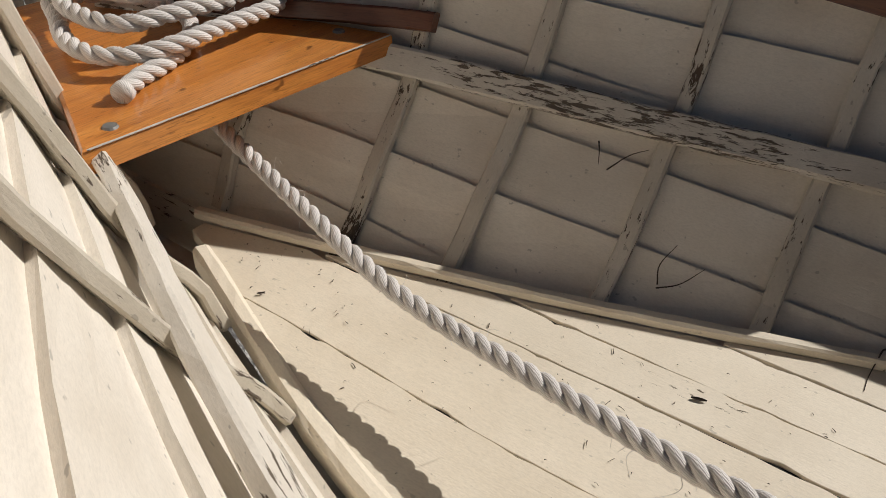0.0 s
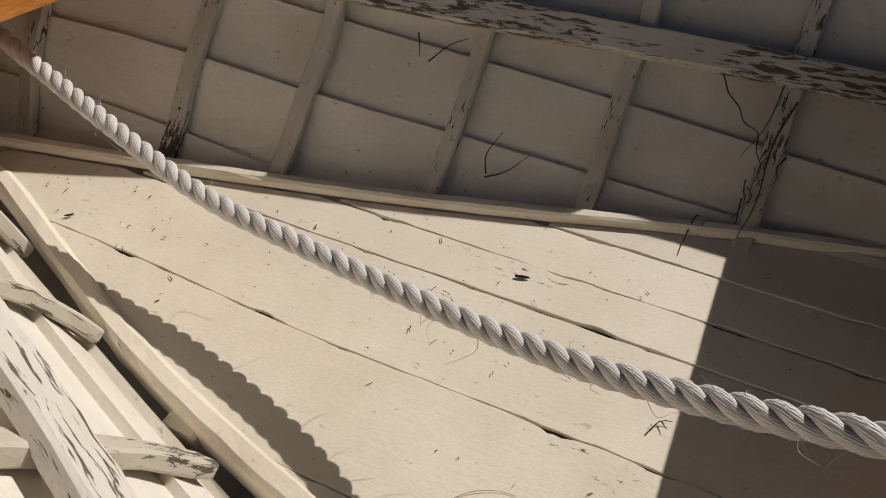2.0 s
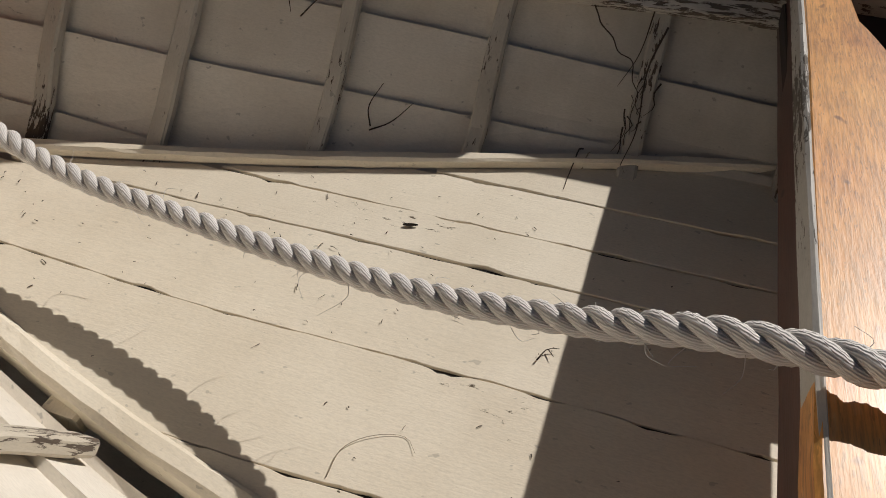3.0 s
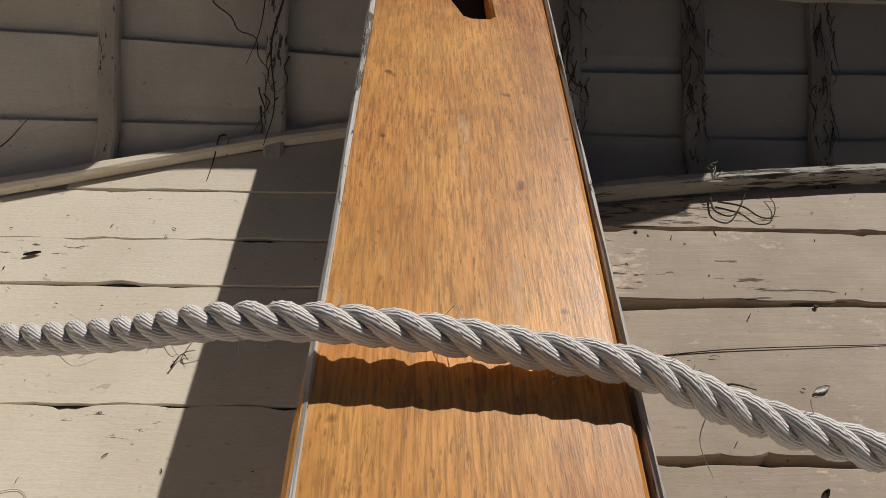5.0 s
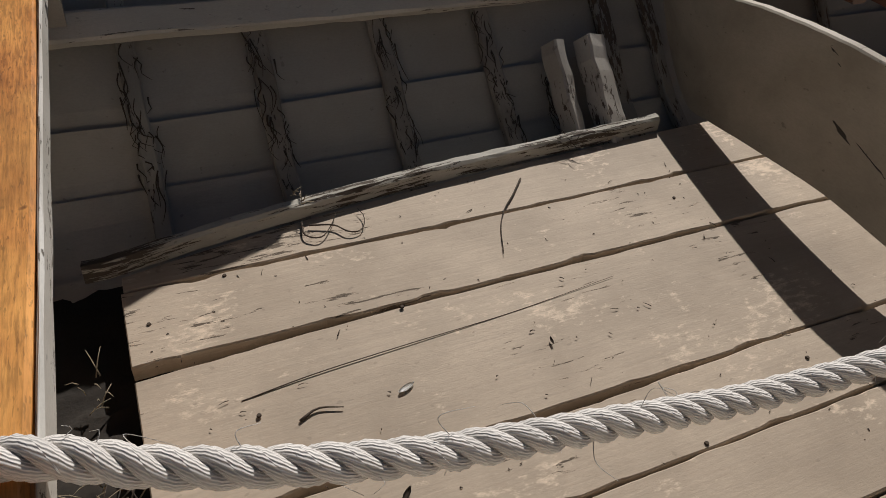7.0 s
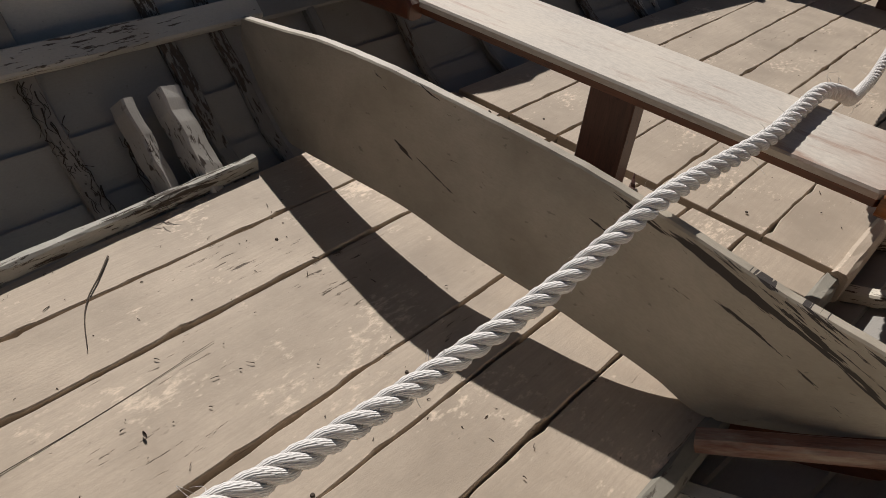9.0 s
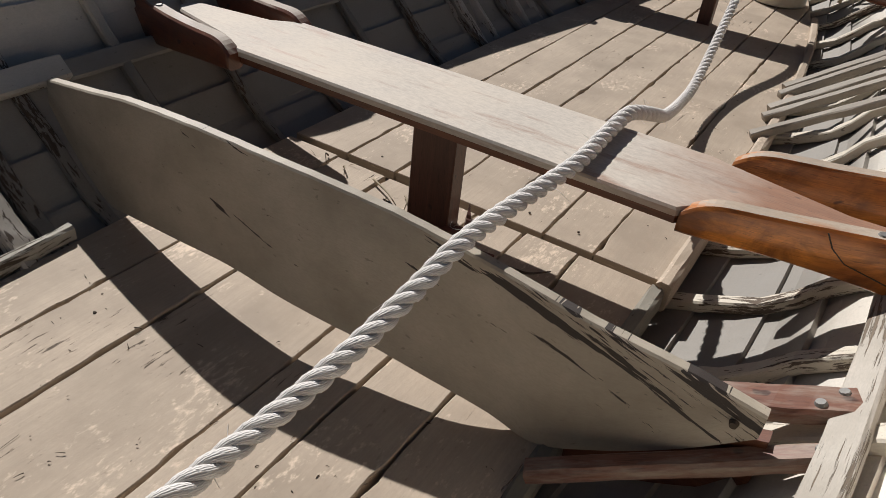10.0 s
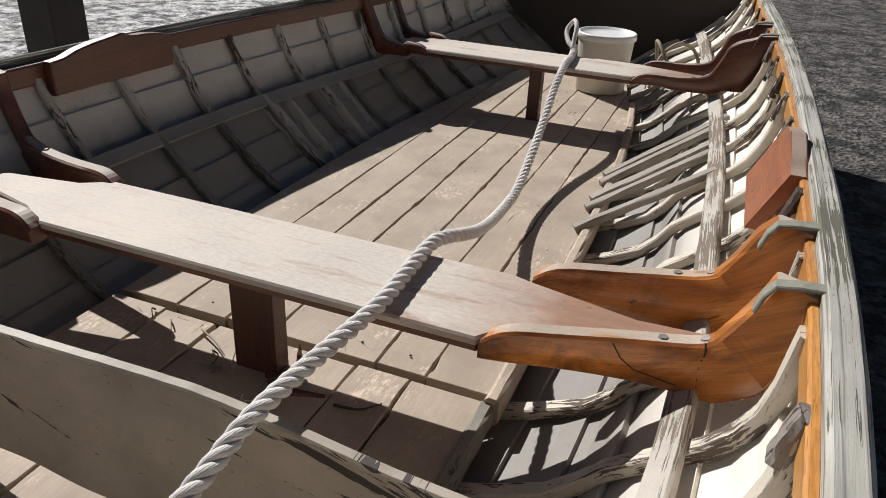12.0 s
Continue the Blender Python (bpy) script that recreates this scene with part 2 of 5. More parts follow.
def cracked_paint():
    """Cream paint on a plank that has split along its grain towards one end."""
    m = painted_wood("cracked_board_paint", (0.52, 0.455, 0.36), (0.10, 0.07, 0.05), 0.03, dirt=0.34)
    nt = m.node_tree
    b = nt.nodes["Principled BSDF"]
    under = b.inputs["Base Color"].links[0].from_socket
    tc = nt.nodes.new("ShaderNodeTexCoord")
    mp = nt.nodes.new("ShaderNodeMapping")
    mp.inputs["Rotation"].default_value = (-0.24, 0, 0)
    nt.links.new(tc.outputs["Object"], mp.inputs[0])

    def stretched(y, z):
        m2 = nt.nodes.new("ShaderNodeMapping")
        m2.inputs["Scale"].default_value = (1, y, z)
        nt.links.new(mp.outputs[0], m2.inputs[0])
        return m2.outputs[0]

    wide = noise_tex(nt, stretched(3.6, 44), 1.5, 4, 0.62, 0.3)
    fine = noise_tex(nt, stretched(8.0, 170), 1.5, 4, 0.7, 0.2)
    sep = nt.nodes.new("ShaderNodeSeparateXYZ")
    nt.links.new(tc.outputs["Object"], sep.inputs[0])
    along = calc(nt, "ADD", sep.outputs["Y"], 1.0)
    end = ramp(nt, along, [(0.30, grey(0.215)), (0.60, grey(0.185)), (0.76, grey(0.11)), (0.95, grey(0.045))])
    high = ramp(nt, calc(nt, "SUBTRACT", sep.outputs["Z"], calc(nt, "MULTIPLY", sep.outputs["Y"], 0.1)), [(0.17, grey(0)), (0.25, grey(1))])
    end = calc(nt, "MULTIPLY", end, calc(nt, "ADD", calc(nt, "MULTIPLY", high, 0.75), 0.25))
    mask = calc(nt, "MAXIMUM", calc(nt, "GREATER_THAN", calc(nt, "ADD", wide, end), 0.735), calc(nt, "GREATER_THAN", calc(nt, "ADD", fine, end), 0.775))
    nt.links.new(mix(nt, mask, under, (0.045, 0.034, 0.028)), b.inputs["Base Color"])
    old = b.inputs["Normal"].links[0].from_node
    height = old.inputs["Height"].links[0].from_socket
    nt.links.new(calc(nt, "SUBTRACT", height, calc(nt, "MULTIPLY", mask, 2.5)), old.inputs["Height"])
    return m


BOARD_PAINT = cracked_paint()
CLEAT_WOOD = varnished("worn_cleat_wood", (0.23, 0.10, 0.06), (0.14, 0.055, 0.035), 0.5, 0.56, (0.40, 0.335, 0.27), coat=0.1)
SLAT_WOOD = painted_wood("worn_slat_paint", (0.40, 0.355, 0.30), (0.20, 0.16, 0.12), 0.2, dirt=0.3, rough=0.8)
BATTEN_WOOD = painted_wood("flaked_batten_paint", (0.50, 0.47, 0.41), (0.10, 0.075, 0.055), 0.80, rough=0.85, dirt=0.3, flakes=(16, 170, 16))
# knee varnish darkened to hold the shade the far knees stand in
SHADED_KNEE = varnished("shaded_knee", (0.19, 0.06, 0.026), (0.10, 0.032, 0.015), 0.4, 0.15, coat=0.3, edge=0.8, stain=0.5)
SEAT_WOOD = varnished("orange_varnished_seat", (0.68, 0.28, 0.06), (0.44, 0.135, 0.024), 0.28, 0.08, coat=0.5)
# pale worn patches also stand in for sheen on the varnish
THWART_WOOD = varnished("orange_varnished_thwart", (0.94, 0.44, 0.12), (0.56, 0.195, 0.042), 0.42, 0.34, (0.74, 0.54, 0.36), coat=0.16, grain=(5, 16, 5), pore=(80, 400, 80), figure=0.72, stain=0.32)
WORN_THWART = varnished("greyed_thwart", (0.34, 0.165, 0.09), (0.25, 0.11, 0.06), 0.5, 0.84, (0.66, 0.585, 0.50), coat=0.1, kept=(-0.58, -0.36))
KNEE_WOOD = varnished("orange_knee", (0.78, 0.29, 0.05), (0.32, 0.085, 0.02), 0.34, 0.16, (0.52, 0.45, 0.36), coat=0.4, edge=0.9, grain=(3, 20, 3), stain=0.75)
INWALE_WOOD = varnished("yellow_orange_inwale", (0.62, 0.30, 0.075), (0.42, 0.16, 0.035), 0.35, 0.32, (0.50, 0.46, 0.38), coat=0.3)
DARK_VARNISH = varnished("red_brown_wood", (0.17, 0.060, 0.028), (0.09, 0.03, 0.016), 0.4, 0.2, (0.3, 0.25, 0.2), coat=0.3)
POST_RED = varnished("dark_red_post_wood", (0.105, 0.038, 0.024), (0.055, 0.02, 0.013), 0.5, 0.1, (0.2, 0.15, 0.12), coat=0.2)
STEEL = plain("galvanised_bolt", (0.34, 0.33, 0.31), 0.6, 0.5, 120, 0.45)
STRAP = plain("mossy_strap", (0.40, 0.39, 0.31), 0.85, 0.6, 70, 0.15, relief=0.8)
DARK_DEBRIS = plain("dry_dark_twigs", (0.085, 0.060, 0.042), 0.9, 0.4, 60)
GAP_DARK = plain("gap_dark", (0.042, 0.033, 0.025), 0.95, 0.6, 90, relief=0.9)
STRAW = plain("dry_straw", (0.42, 0.35, 0.24), 0.85, 0.4, 60)
BUCKET_WHITE = plain("cream_white_plastic", (0.72, 0.68, 0.58), 0.4, 0.12, 12, relief=0.05)
BUCKET_RIM = plain("white_plastic_rim", (0.80, 0.79, 0.76), 0.38, 0.06, 12, relief=0.05)
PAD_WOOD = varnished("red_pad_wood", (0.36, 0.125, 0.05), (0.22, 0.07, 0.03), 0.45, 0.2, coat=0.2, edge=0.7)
POST_WOOD = plain("dark_timber", (0.065, 0.050, 0.040), 0.85, 0.4, 14)


def rope_material(name, base):
    m, nt, b = material(name)
    v, info = coords(nt, (1, 1, 1))
    # yarns twisted against the strand
    w = node(nt, "ShaderNodeTexWave", Scale=1.0, Distortion=1.2, Detail=3.0)
    w.wave_type, w.bands_direction = "BANDS", "X"
    turn = nt.nodes.new("ShaderNodeMapping")
    turn.inputs["Rotation"].default_value = (0, 0, -1.05)
    turn.inputs["Scale"].default_value = (150, 150, 1)
    nt.links.new(coords(nt, (1, 1, 1))[0], turn.inputs[0])
    nt.links.new(turn.outputs[0], w.inputs["Vector"])
    yarn = w.outputs["Fac"]
    dirt = noise_tex(nt, v, 22.0, 4, 0.6)
    fuzz = noise_tex(nt, coords(nt, (260, 700, 1))[0], 1.0, 3, 0.6)
    col = mix(nt, ramp(nt, yarn, [(0.05, grey(0.55)), (0.5, grey(0.0))]), base, tuple(c * 0.45 for c in base))
    col = mix(nt, ramp(nt, dirt, [(0.38, grey(0)), (0.72, grey(0.7))]), col, tuple(c * 0.58 for c in base))
    col = mix(nt, calc(nt, "MULTIPLY", fuzz, 0.3), col, tuple(min(1, c * 1.3) for c in base))
    nt.links.new(col, b.inputs["Base Color"])
    b.inputs["Roughness"].default_value = 0.85
    bump(nt, b, calc(nt, "ADD", yarn, calc(nt, "MULTIPLY", fuzz, 0.9)), 0.6, 0.0010)
    return m


ROPE = rope_material("grey_white_rope", (0.75, 0.71, 0.67))


def ground_material():
    m, nt, b = material("gravel_and_soil")
    v = nt.nodes.new("ShaderNodeTexCoord").outputs["Object"]
    peb = node(nt, "ShaderNodeTexVoronoi", Scale=38.0)
    nt.links.new(v, peb.inputs["Vector"])
    n = noise_tex(nt, v, 9.0, 6, 0.65)
    n2 = noise_tex(nt, v, 1.3, 4)
    pale = mix(nt, ramp(nt, peb.outputs["Distance"], [(0.1, grey(1)), (0.6, grey(0))]), mix(nt, ramp(nt, n, [(0.42, grey(0)), (0.60, grey(1))]), (0.12, 0.11, 0.11), (0.88, 0.86, 0.83)), mix(nt, ramp(nt, n, [(0.35, grey(0)), (0.55, grey(1))]), (0.22, 0.21, 0.20), (0.96, 0.95, 0.93)))
    n3 = noise_tex(nt, v, 26.0, 5, 0.75)
    clod = noise_tex(nt, v, 5.5, 4, 0.6, 0.6)
    dark = mix(nt, ramp(nt, calc(nt, "ADD", calc(nt, "MULTIPLY", n, 0.45), calc(nt, "MULTIPLY", n3, 0.55)), [(0.42, grey(0)), (0.57, grey(1))]), (0.02, 0.017, 0.015), (0.23, 0.205, 0.185))
    dark = mix(nt, ramp(nt, clod, [(0.38, grey(0.85)), (0.54, grey(0))]), dark, (0.016, 0.013, 0.011))
    sep = nt.nodes.new("ShaderNodeSeparateXYZ")
    nt.links.new(v, sep.inputs[0])
    side = calc(nt, "ADD", sep.outputs["Y"], calc(nt, "MULTIPLY", calc(nt, "SUBTRACT", n2, 0.5), 1.2))
    # far gravel also painted bright for glare, near soil darkened for shade
    where = ramp(nt, calc(nt, "MULTIPLY", calc(nt, "ADD", side, 4.0), 0.125), [(0.45, grey(0)), (0.56, grey(1))])
    nt.links.new(mix(nt, where, dark, pale), b.inputs["Base Color"])
    b.inputs["Roughness"].default_value = 0.95
    bump(nt, b, calc(nt, "ADD", calc(nt, "ADD", n, n3), calc(nt, "MULTIPLY", peb.outputs["Distance"], 0.8)), 1.0, 0.035)
    return m


GROUND = ground_material()


# ---- mesh helpers ----
def mesh_object(name, bm, mat, parent=None, label=""):
    me = bpy.data.meshes.new(name)
    bmesh.ops.recalc_face_normals(bm, faces=bm.faces[:])
    bm.to_mesh(me)
    bm.free()
    me.materials.append(mat)
    ob = new(name, me)
    if parent is not None:
        ob.parent = parent
    if label:
        tagged(ob, label)
    return ob


def part(name, bm, mat, parent, label=""):
    return mesh_object(name, bm, mat, parent, label)


def thing(name, label, category, group="", kind="", at=(0, 0, 0)):
    ob = new(name)
    ob.location = at
    ob.empty_display_size = 0.1
    return tagged(ob, label, category, group, kind)


def smooth_at(xs, ys, x):
    """A smooth curve through a small table."""
    xs, ys = list(xs), list(ys)
    if x <= xs[0]:
        return ys[0]
    if x >= xs[-1]:
        return ys[-1]
    i = max(k for k in range(len(xs) - 1) if xs[k] <= x)
    d = [(ys[k + 1] - ys[k]) / (xs[k + 1] - xs[k]) for k in range(len(xs) - 1)]
    m0 = d[i] if i == 0 else (d[i - 1] + d[i]) / 2
    m1 = d[i] if i == len(d) - 1 else (d[i] + d[i + 1]) / 2
    h = xs[i + 1] - xs[i]
    s = (x - xs[i]) / h
    return ((2 * s**3 - 3 * s**2 + 1) * ys[i] + (s**3 - 2 * s**2 + s) * h * m0 + (-2 * s**3 + 3 * s**2) * ys[i + 1] + (s**3 - s**2) * h * m1)


def grid_solid(bm, rings, uvs, closed_ends=True):
    """Joins rings of points (each a closed loop) into a solid; uvs: (u of each ring, v of each loop point)."""
    uv = bm.loops.layers.uv.verify()
    vs = [[bm.verts.new(p) for p in ring] for ring in rings]
    n = len(rings[0])
    us, vv = uvs
    for i in range(len(rings) - 1):
        for k in range(n):
            j = (k + 1) % n
            f = bm.faces.new((vs[i][k], vs[i][j], vs[i + 1][j], vs[i + 1][k]))
            f.smooth = False
            vj = vv[k + 1]
            for lp, val in zip(f.loops, ((us[i], vv[k]), (us[i], vj), (us[i + 1], vj), (us[i + 1], vv[k]))):
                lp[uv].uv = val
    if closed_ends:
        for ring, u in ((vs[0], us[0]), (vs[-1], us[-1])):
            f = bm.faces.new(ring)
            for lp, v in zip(f.loops, vv):
                lp[uv].uv = (u + v * 0.3, v)
    return vs


def perimeter(loop):
    out = [0.0]
    for k in range(len(loop)):
        a, b = loop[k], loop[(k + 1) % len(loop)]
        out.append(out[-1] + math.dist(a, b))
    return out


def rect(w, h, r=0.003):
    """A rectangle with chamfered corners, centred, counter-clockwise."""
    x, y = w / 2, h / 2
    return [(-x + r, -y), (x - r, -y), (x, -y + r), (x, y - r), (x - r, y), (-x + r, y), (-x, y - r), (-x, -y + r)]


def swept(path, profile, sides, wobble=0.0, seed=1):
    """A bar along path (points); sides: for each point the profile's two unit directions."""
    bm = bmesh.new()
    rng = random.Random(seed)
    rings, us, u = [], [], 0.0
    for i, p in enumerate(path):
        if i:
            u += (Vector(p) - Vector(path[i - 1])).length
        us.append(u)
        a, b = sides[i]
        ring = []
        for s, t in profile:
            q = Vector(p) + Vector(a) * s + Vector(b) * t
            if wobble:
                q += Vector((rng.uniform(-1, 1), rng.uniform(-1, 1), rng.uniform(-1, 1))) * wobble
            ring.append(q)
        rings.append(ring)
    grid_solid(bm, rings, (us, perimeter(profile)))
    return bm


def bar(a, b, w, h, up=(0, 0, 1), r=0.003, wobble=0.0, steps=2, seed=1):
    """A straight chamfered bar from a to b: w across, h along up."""
    a, b = Vector(a), Vector(b)
    along = (b - a).normalized()
    side = along.cross(Vector(up)).normalized()
    top = side.cross(along).normalized()
    path = [a.lerp(b, i / (steps - 1)) for i in range(steps)]
    return swept(path, rect(w, h, r), [(side, top)] * steps, wobble, seed)


def slab(outline, z0, z1, along=(1, 0), r=0.003, frame_of=None):
    """A flat board from a plan outline (list of x, y), chamfered at its top edge; UV u runs along the given way."""
    bm = bmesh.new()
    uv = bm.loops.layers.uv.verify()
    n = len(outline)
    cx, cy = sum(p[0] for p in outline) / n, sum(p[1] for p in outline) / n
    area = sum(outline[k][0] * outline[(k + 1) % n][1] - outline[(k + 1) % n][0] * outline[k][1] for k in range(n))
    pts = outline if area > 0 else outline[::-1]
    inner = []
    for k in range(n):
        p0, p1, p2 = Vector(pts[k - 1]), Vector(pts[k]), Vector(pts[(k + 1) % n])
        d1, d2 = (p1 - p0).normalized(), (p2 - p1).normalized()
        nrm = Vector((-(d1.y + d2.y), d1.x + d2.x))
        nrm = nrm.normalized() if nrm.length > 1e-6 else Vector((-d1.y, d1.x))
        inner.append(p1 + nrm * r)
    layers = [(pts, z0), (pts, z1 - r), (inner, z1)]
    vs = [[bm.verts.new((p[0], p[1], z)) for p in ring] for ring, z in layers]
    faces = [bm.faces.new(vs[0][::-1]), bm.faces.new(vs[2])]
    for i in range(2):
        for k in range(n):
            j = (k + 1) % n
            faces.append(bm.faces.new((vs[i][k], vs[i][j], vs[i + 1][j], vs[i + 1][k])))
    ax, ay = along
    for f in faces:
        flat = abs(f.normal.z) > 0.5 if f.normal.length else True
        f.normal_update()
        flat = abs(f.normal.z) > 0.5
        for lp in f.loops:
            x, y, z = lp.vert.co
            u, v = x * ax + y * ay, -x * ay + y * ax
            lp[uv].uv = (u, v) if flat else ((u, z) if abs(f.normal.x * ax + f.normal.y * ay) < 0.7 else (v * 0.2, z))
    if frame_of is not None:
        bm.transform(frame_of)
    return bm


# ---- the hull's form ----
STATIONS = [-1.35, -1.1, -0.8, -0.43, -0.18, 0.05, 0.3, 0.7, 1.2, 2.0, 3.0, 3.8, 4.6, 5.4]
BREADTHS = {
    -0.14: [0.01, 0.01, 0.015, 0.03, 0.05, 0.08, 0.12, 0.16, 0.20, 0.22, 0.21, 0.17, 0.10, 0.05],
    -0.06: [0.012, 0.02, 0.04, 0.10, 0.16, 0.22, 0.28, 0.34, 0.38, 0.42, 0.41, 0.35, 0.24, 0.14],
    0.0: [0.015, 0.035, 0.09, 0.19, 0.275, 0.355, 0.42, 0.45, 0.48, 0.53, 0.52, 0.46, 0.34, 0.22],
    0.1: [0.02, 0.06, 0.15, 0.285, 0.38, 0.47, 0.525, 0.545, 0.59, 0.65, 0.65, 0.59, 0.48, 0.36],
    0.2: [0.025, 0.09, 0.225, 0.38, 0.475, 0.57, 0.635, 0.69, 0.74, 0.79, 0.79, 0.745, 0.65, 0.55],
    0.45: [0.03, 0.14, 0.32, 0.51, 0.62, 0.705, 0.77, 0.835, 0.88, 0.92, 0.92, 0.885, 0.82, 0.745],
}
LEVELS = sorted(BREADTHS)
SHEER = [0.60, 0.56, 0.52, 0.485, 0.465, 0.45, 0.435, 0.425, 0.415, 0.41, 0.41, 0.415, 0.425, 0.44]
LAPS = [
    [-0.14] * 14,
    [0.0, -0.02, -0.05, -0.06, -0.07, -0.08, -0.09, -0.1, -0.1, -0.1, -0.1, -0.1, -0.09, -0.05],
    [0.12, 0.09, 0.05, 0.0, -0.018, -0.036, -0.046, -0.05, -0.045, -0.045, -0.045, -0.03, 0.0, 0.05],
    [0.22, 0.19, 0.15, 0.10, 0.067, 0.035, 0.015, 0.01, 0.005, 0.005, 0.01, 0.02, 0.06, 0.12],
    [0.32, 0.29, 0.25, 0.195, 0.16, 0.125, 0.10, 0.085, 0.08, 0.08, 0.085, 0.10, 0.14, 0.20],
    [0.42, 0.385, 0.35, 0.29, 0.25, 0.22, 0.195, 0.18, 0.17, 0.17, 0.175, 0.19, 0.22, 0.28],
    [0.51, 0.475, 0.44, 0.39, 0.36, 0.335, 0.315, 0.30, 0.29, 0.285, 0.285, 0.295, 0.32, 0.36],
    SHEER,
]


def centre(x):
    return smooth_at([-1.35, -0.67, -0.42, 0.05, 0.5, 1.0, 1.7, 2.6, 5.4], [0.155, 0.137, 0.11, 0.085, 0.065, 0.04, 0.02, 0.012, 0.0], x)


TRIM_X = [-1.1, -0.8, -0.43, -0.18, 0.05, 0.3, 0.7, 1.2, 2.0, 3.0, 4.0, 5.4]
# how far each side stands in from the mean form, fitted to camera view
TRIM = {
    1: {0.1: [0, 0, 0, 0, 0, 0, 0, 0, 0.02, 0.02, 0.02, 0], 0.2: [0, 0, 0, 0, 0, 0.005, 0.015, 0.04, 0.055, 0.06, 0.10, 0.06],
        0.45: [0.0, 0.0, 0.0, -0.012, -0.028, -0.03, 0.005, 0.012, 0.025, 0.05, 0.14, 0.14]},
    -1: {-0.14: [0, -0.02, -0.07, -0.09, -0.09, -0.06, -0.02, 0, 0, 0, 0, 0], -0.06: [0, -0.06, -0.105, -0.115, -0.105, -0.08, -0.03, -0.03, -0.05, -0.08, -0.05, 0],
         0.0: [0, -0.045, -0.042, -0.035, -0.025, -0.015, -0.01, -0.04, -0.085, -0.10, -0.07, 0], 0.1: [0, -0.005, 0.005, 0.01, 0.01, 0.01, 0, -0.035, -0.07, -0.055, -0.045, 0],
         0.2: [0, 0.015, 0.035, 0.038, 0.035, 0.03, 0.0, -0.03, -0.065, -0.045, -0.045, 0], 0.45: [0, 0.03, 0.043, -0.005, -0.015, -0.015, -0.005, -0.005, -0.004, 0.0, 0, 0]},
}


def breadth(x, z, side):
    vals = []
    for lv in LEVELS:
        t = TRIM[side].get(lv)
        vals.append(smooth_at(STATIONS, BREADTHS[lv], x) - (smooth_at(TRIM_X, t, x) if t else 0.0))
    return smooth_at(LEVELS, vals, z) if z <= 0.45 else vals[-1] + (z - 0.45) * 0.4


def sheer(x, side=1):
    rise = smooth_at([-1.35, -0.8, -0.43, -0.18, 0.1, 0.5], [0.0, 0.03, 0.04, 0.03, 0.01, 0.0] if side < 0 else [0.0, 0.03, 0.06, 0.055, 0.03, 0.0], x)
    return smooth_at(STATIONS, SHEER, x) + rise


def hull_y(x, z, side, inset=0.0):
    """The planking's inner face at height z, side +1 far, -1 near, moved inboard by inset."""
    return centre(x) + side * (breadth(x, z, side) - inset)


def inward(x, z, side):
    """Unit normal of the planking in the section, pointing inboard and up."""
    e = 0.01
    t = Vector((0, hull_y(x, z + e, side) - hull_y(x, z - e, side), 2 * e)).normalized()
    n = Vector((0, -t.z, t.y))
    return n if n.y * side < 0 else -n

# ---- ground and surroundings ----
def make_ground():
    bm = bmesh.new()
    n, size = 96, 60.0
    grid = []
    for i in range(n + 1):
        row = []
        for j in range(n + 1):
            # finer towards the boat
            u, v = 2 * i / n - 1, 2 * j / n - 1
            x, y = 2 + size * u * abs(u) ** 1.6, size * v * abs(v) ** 1.6
            z = -0.30 + 0.03 * noise.noise((x * 0.9, y * 0.9, 0)) + 0.015 * noise.noise((x * 4, y * 4, 3))
            row.append(bm.verts.new((x, y, z)))
        grid.append(row)
    for i in range(n):
        for j in range(n):
            bm.faces.new((grid[i][j], grid[i + 1][j], grid[i + 1][j + 1], grid[i][j + 1])).smooth = True
    ob = mesh_object("ground", bm, GROUND)
    return tagged(ob, "rough pale gravel and dark soil with glare and shade in their tones", "ground", kind="structure")


make_ground()


# ---- the boat: planking, ribs, risers, gunwales ----
boat = thing("rowing_boat", "old clinker wooden rowing boat with flaking cream paint inside", "boat")
XS = [-1.35 + 0.15 * i for i in range(46)]          # -1.35 to 5.4


def lap_z(k, x, side):
    lift = {5: 0.018, 6: 0.026}.get(k, 0.0) if side < 0 else 0.0
    return smooth_at(STATIONS, LAPS[k], x) + lift * smooth_at([0.2, 0.8], [1.0, 0.0], x)


def strake(k, side):
    bm = bmesh.new()
    rings, us = [], []
    for x in XS:
        z0 = lap_z(k, x, side) - (0.014 if k else 0)
        z1 = lap_z(k + 1, x, side) if k < 6 else sheer(x, side)
        inner, outer = [], []
        for i in range(4):
            s = i / 3
            z = z0 + (z1 - z0) * s
            off = 0.014 * (1 - s)
            if side < 0 and k < 2:
                # bottom strakes near the bow are hollowed outwards so the gap looks black
                off += smooth_at([-0.9, -0.6, 0.2, 0.6], [0.0, 0.045, 0.045, 0.0], x) * min(1.0, (2 - k - s) * 3)
            n = inward(x, z, side)
            p = Vector((x, hull_y(x, z, side), z)) - n * off
            inner.append(p)
            outer.append(p - n * 0.0145)
        rings.append(inner + outer[::-1])
        us.append(x + 1.35 + 0.37 * k)
    grid_solid(bm, rings, (us, [0, 0.04, 0.08, 0.12, 0.13, 0.17, 0.21, 0.25, 0.26]))
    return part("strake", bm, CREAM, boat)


for side in (1, -1):
    for k in range(7):
        strake(k, side)


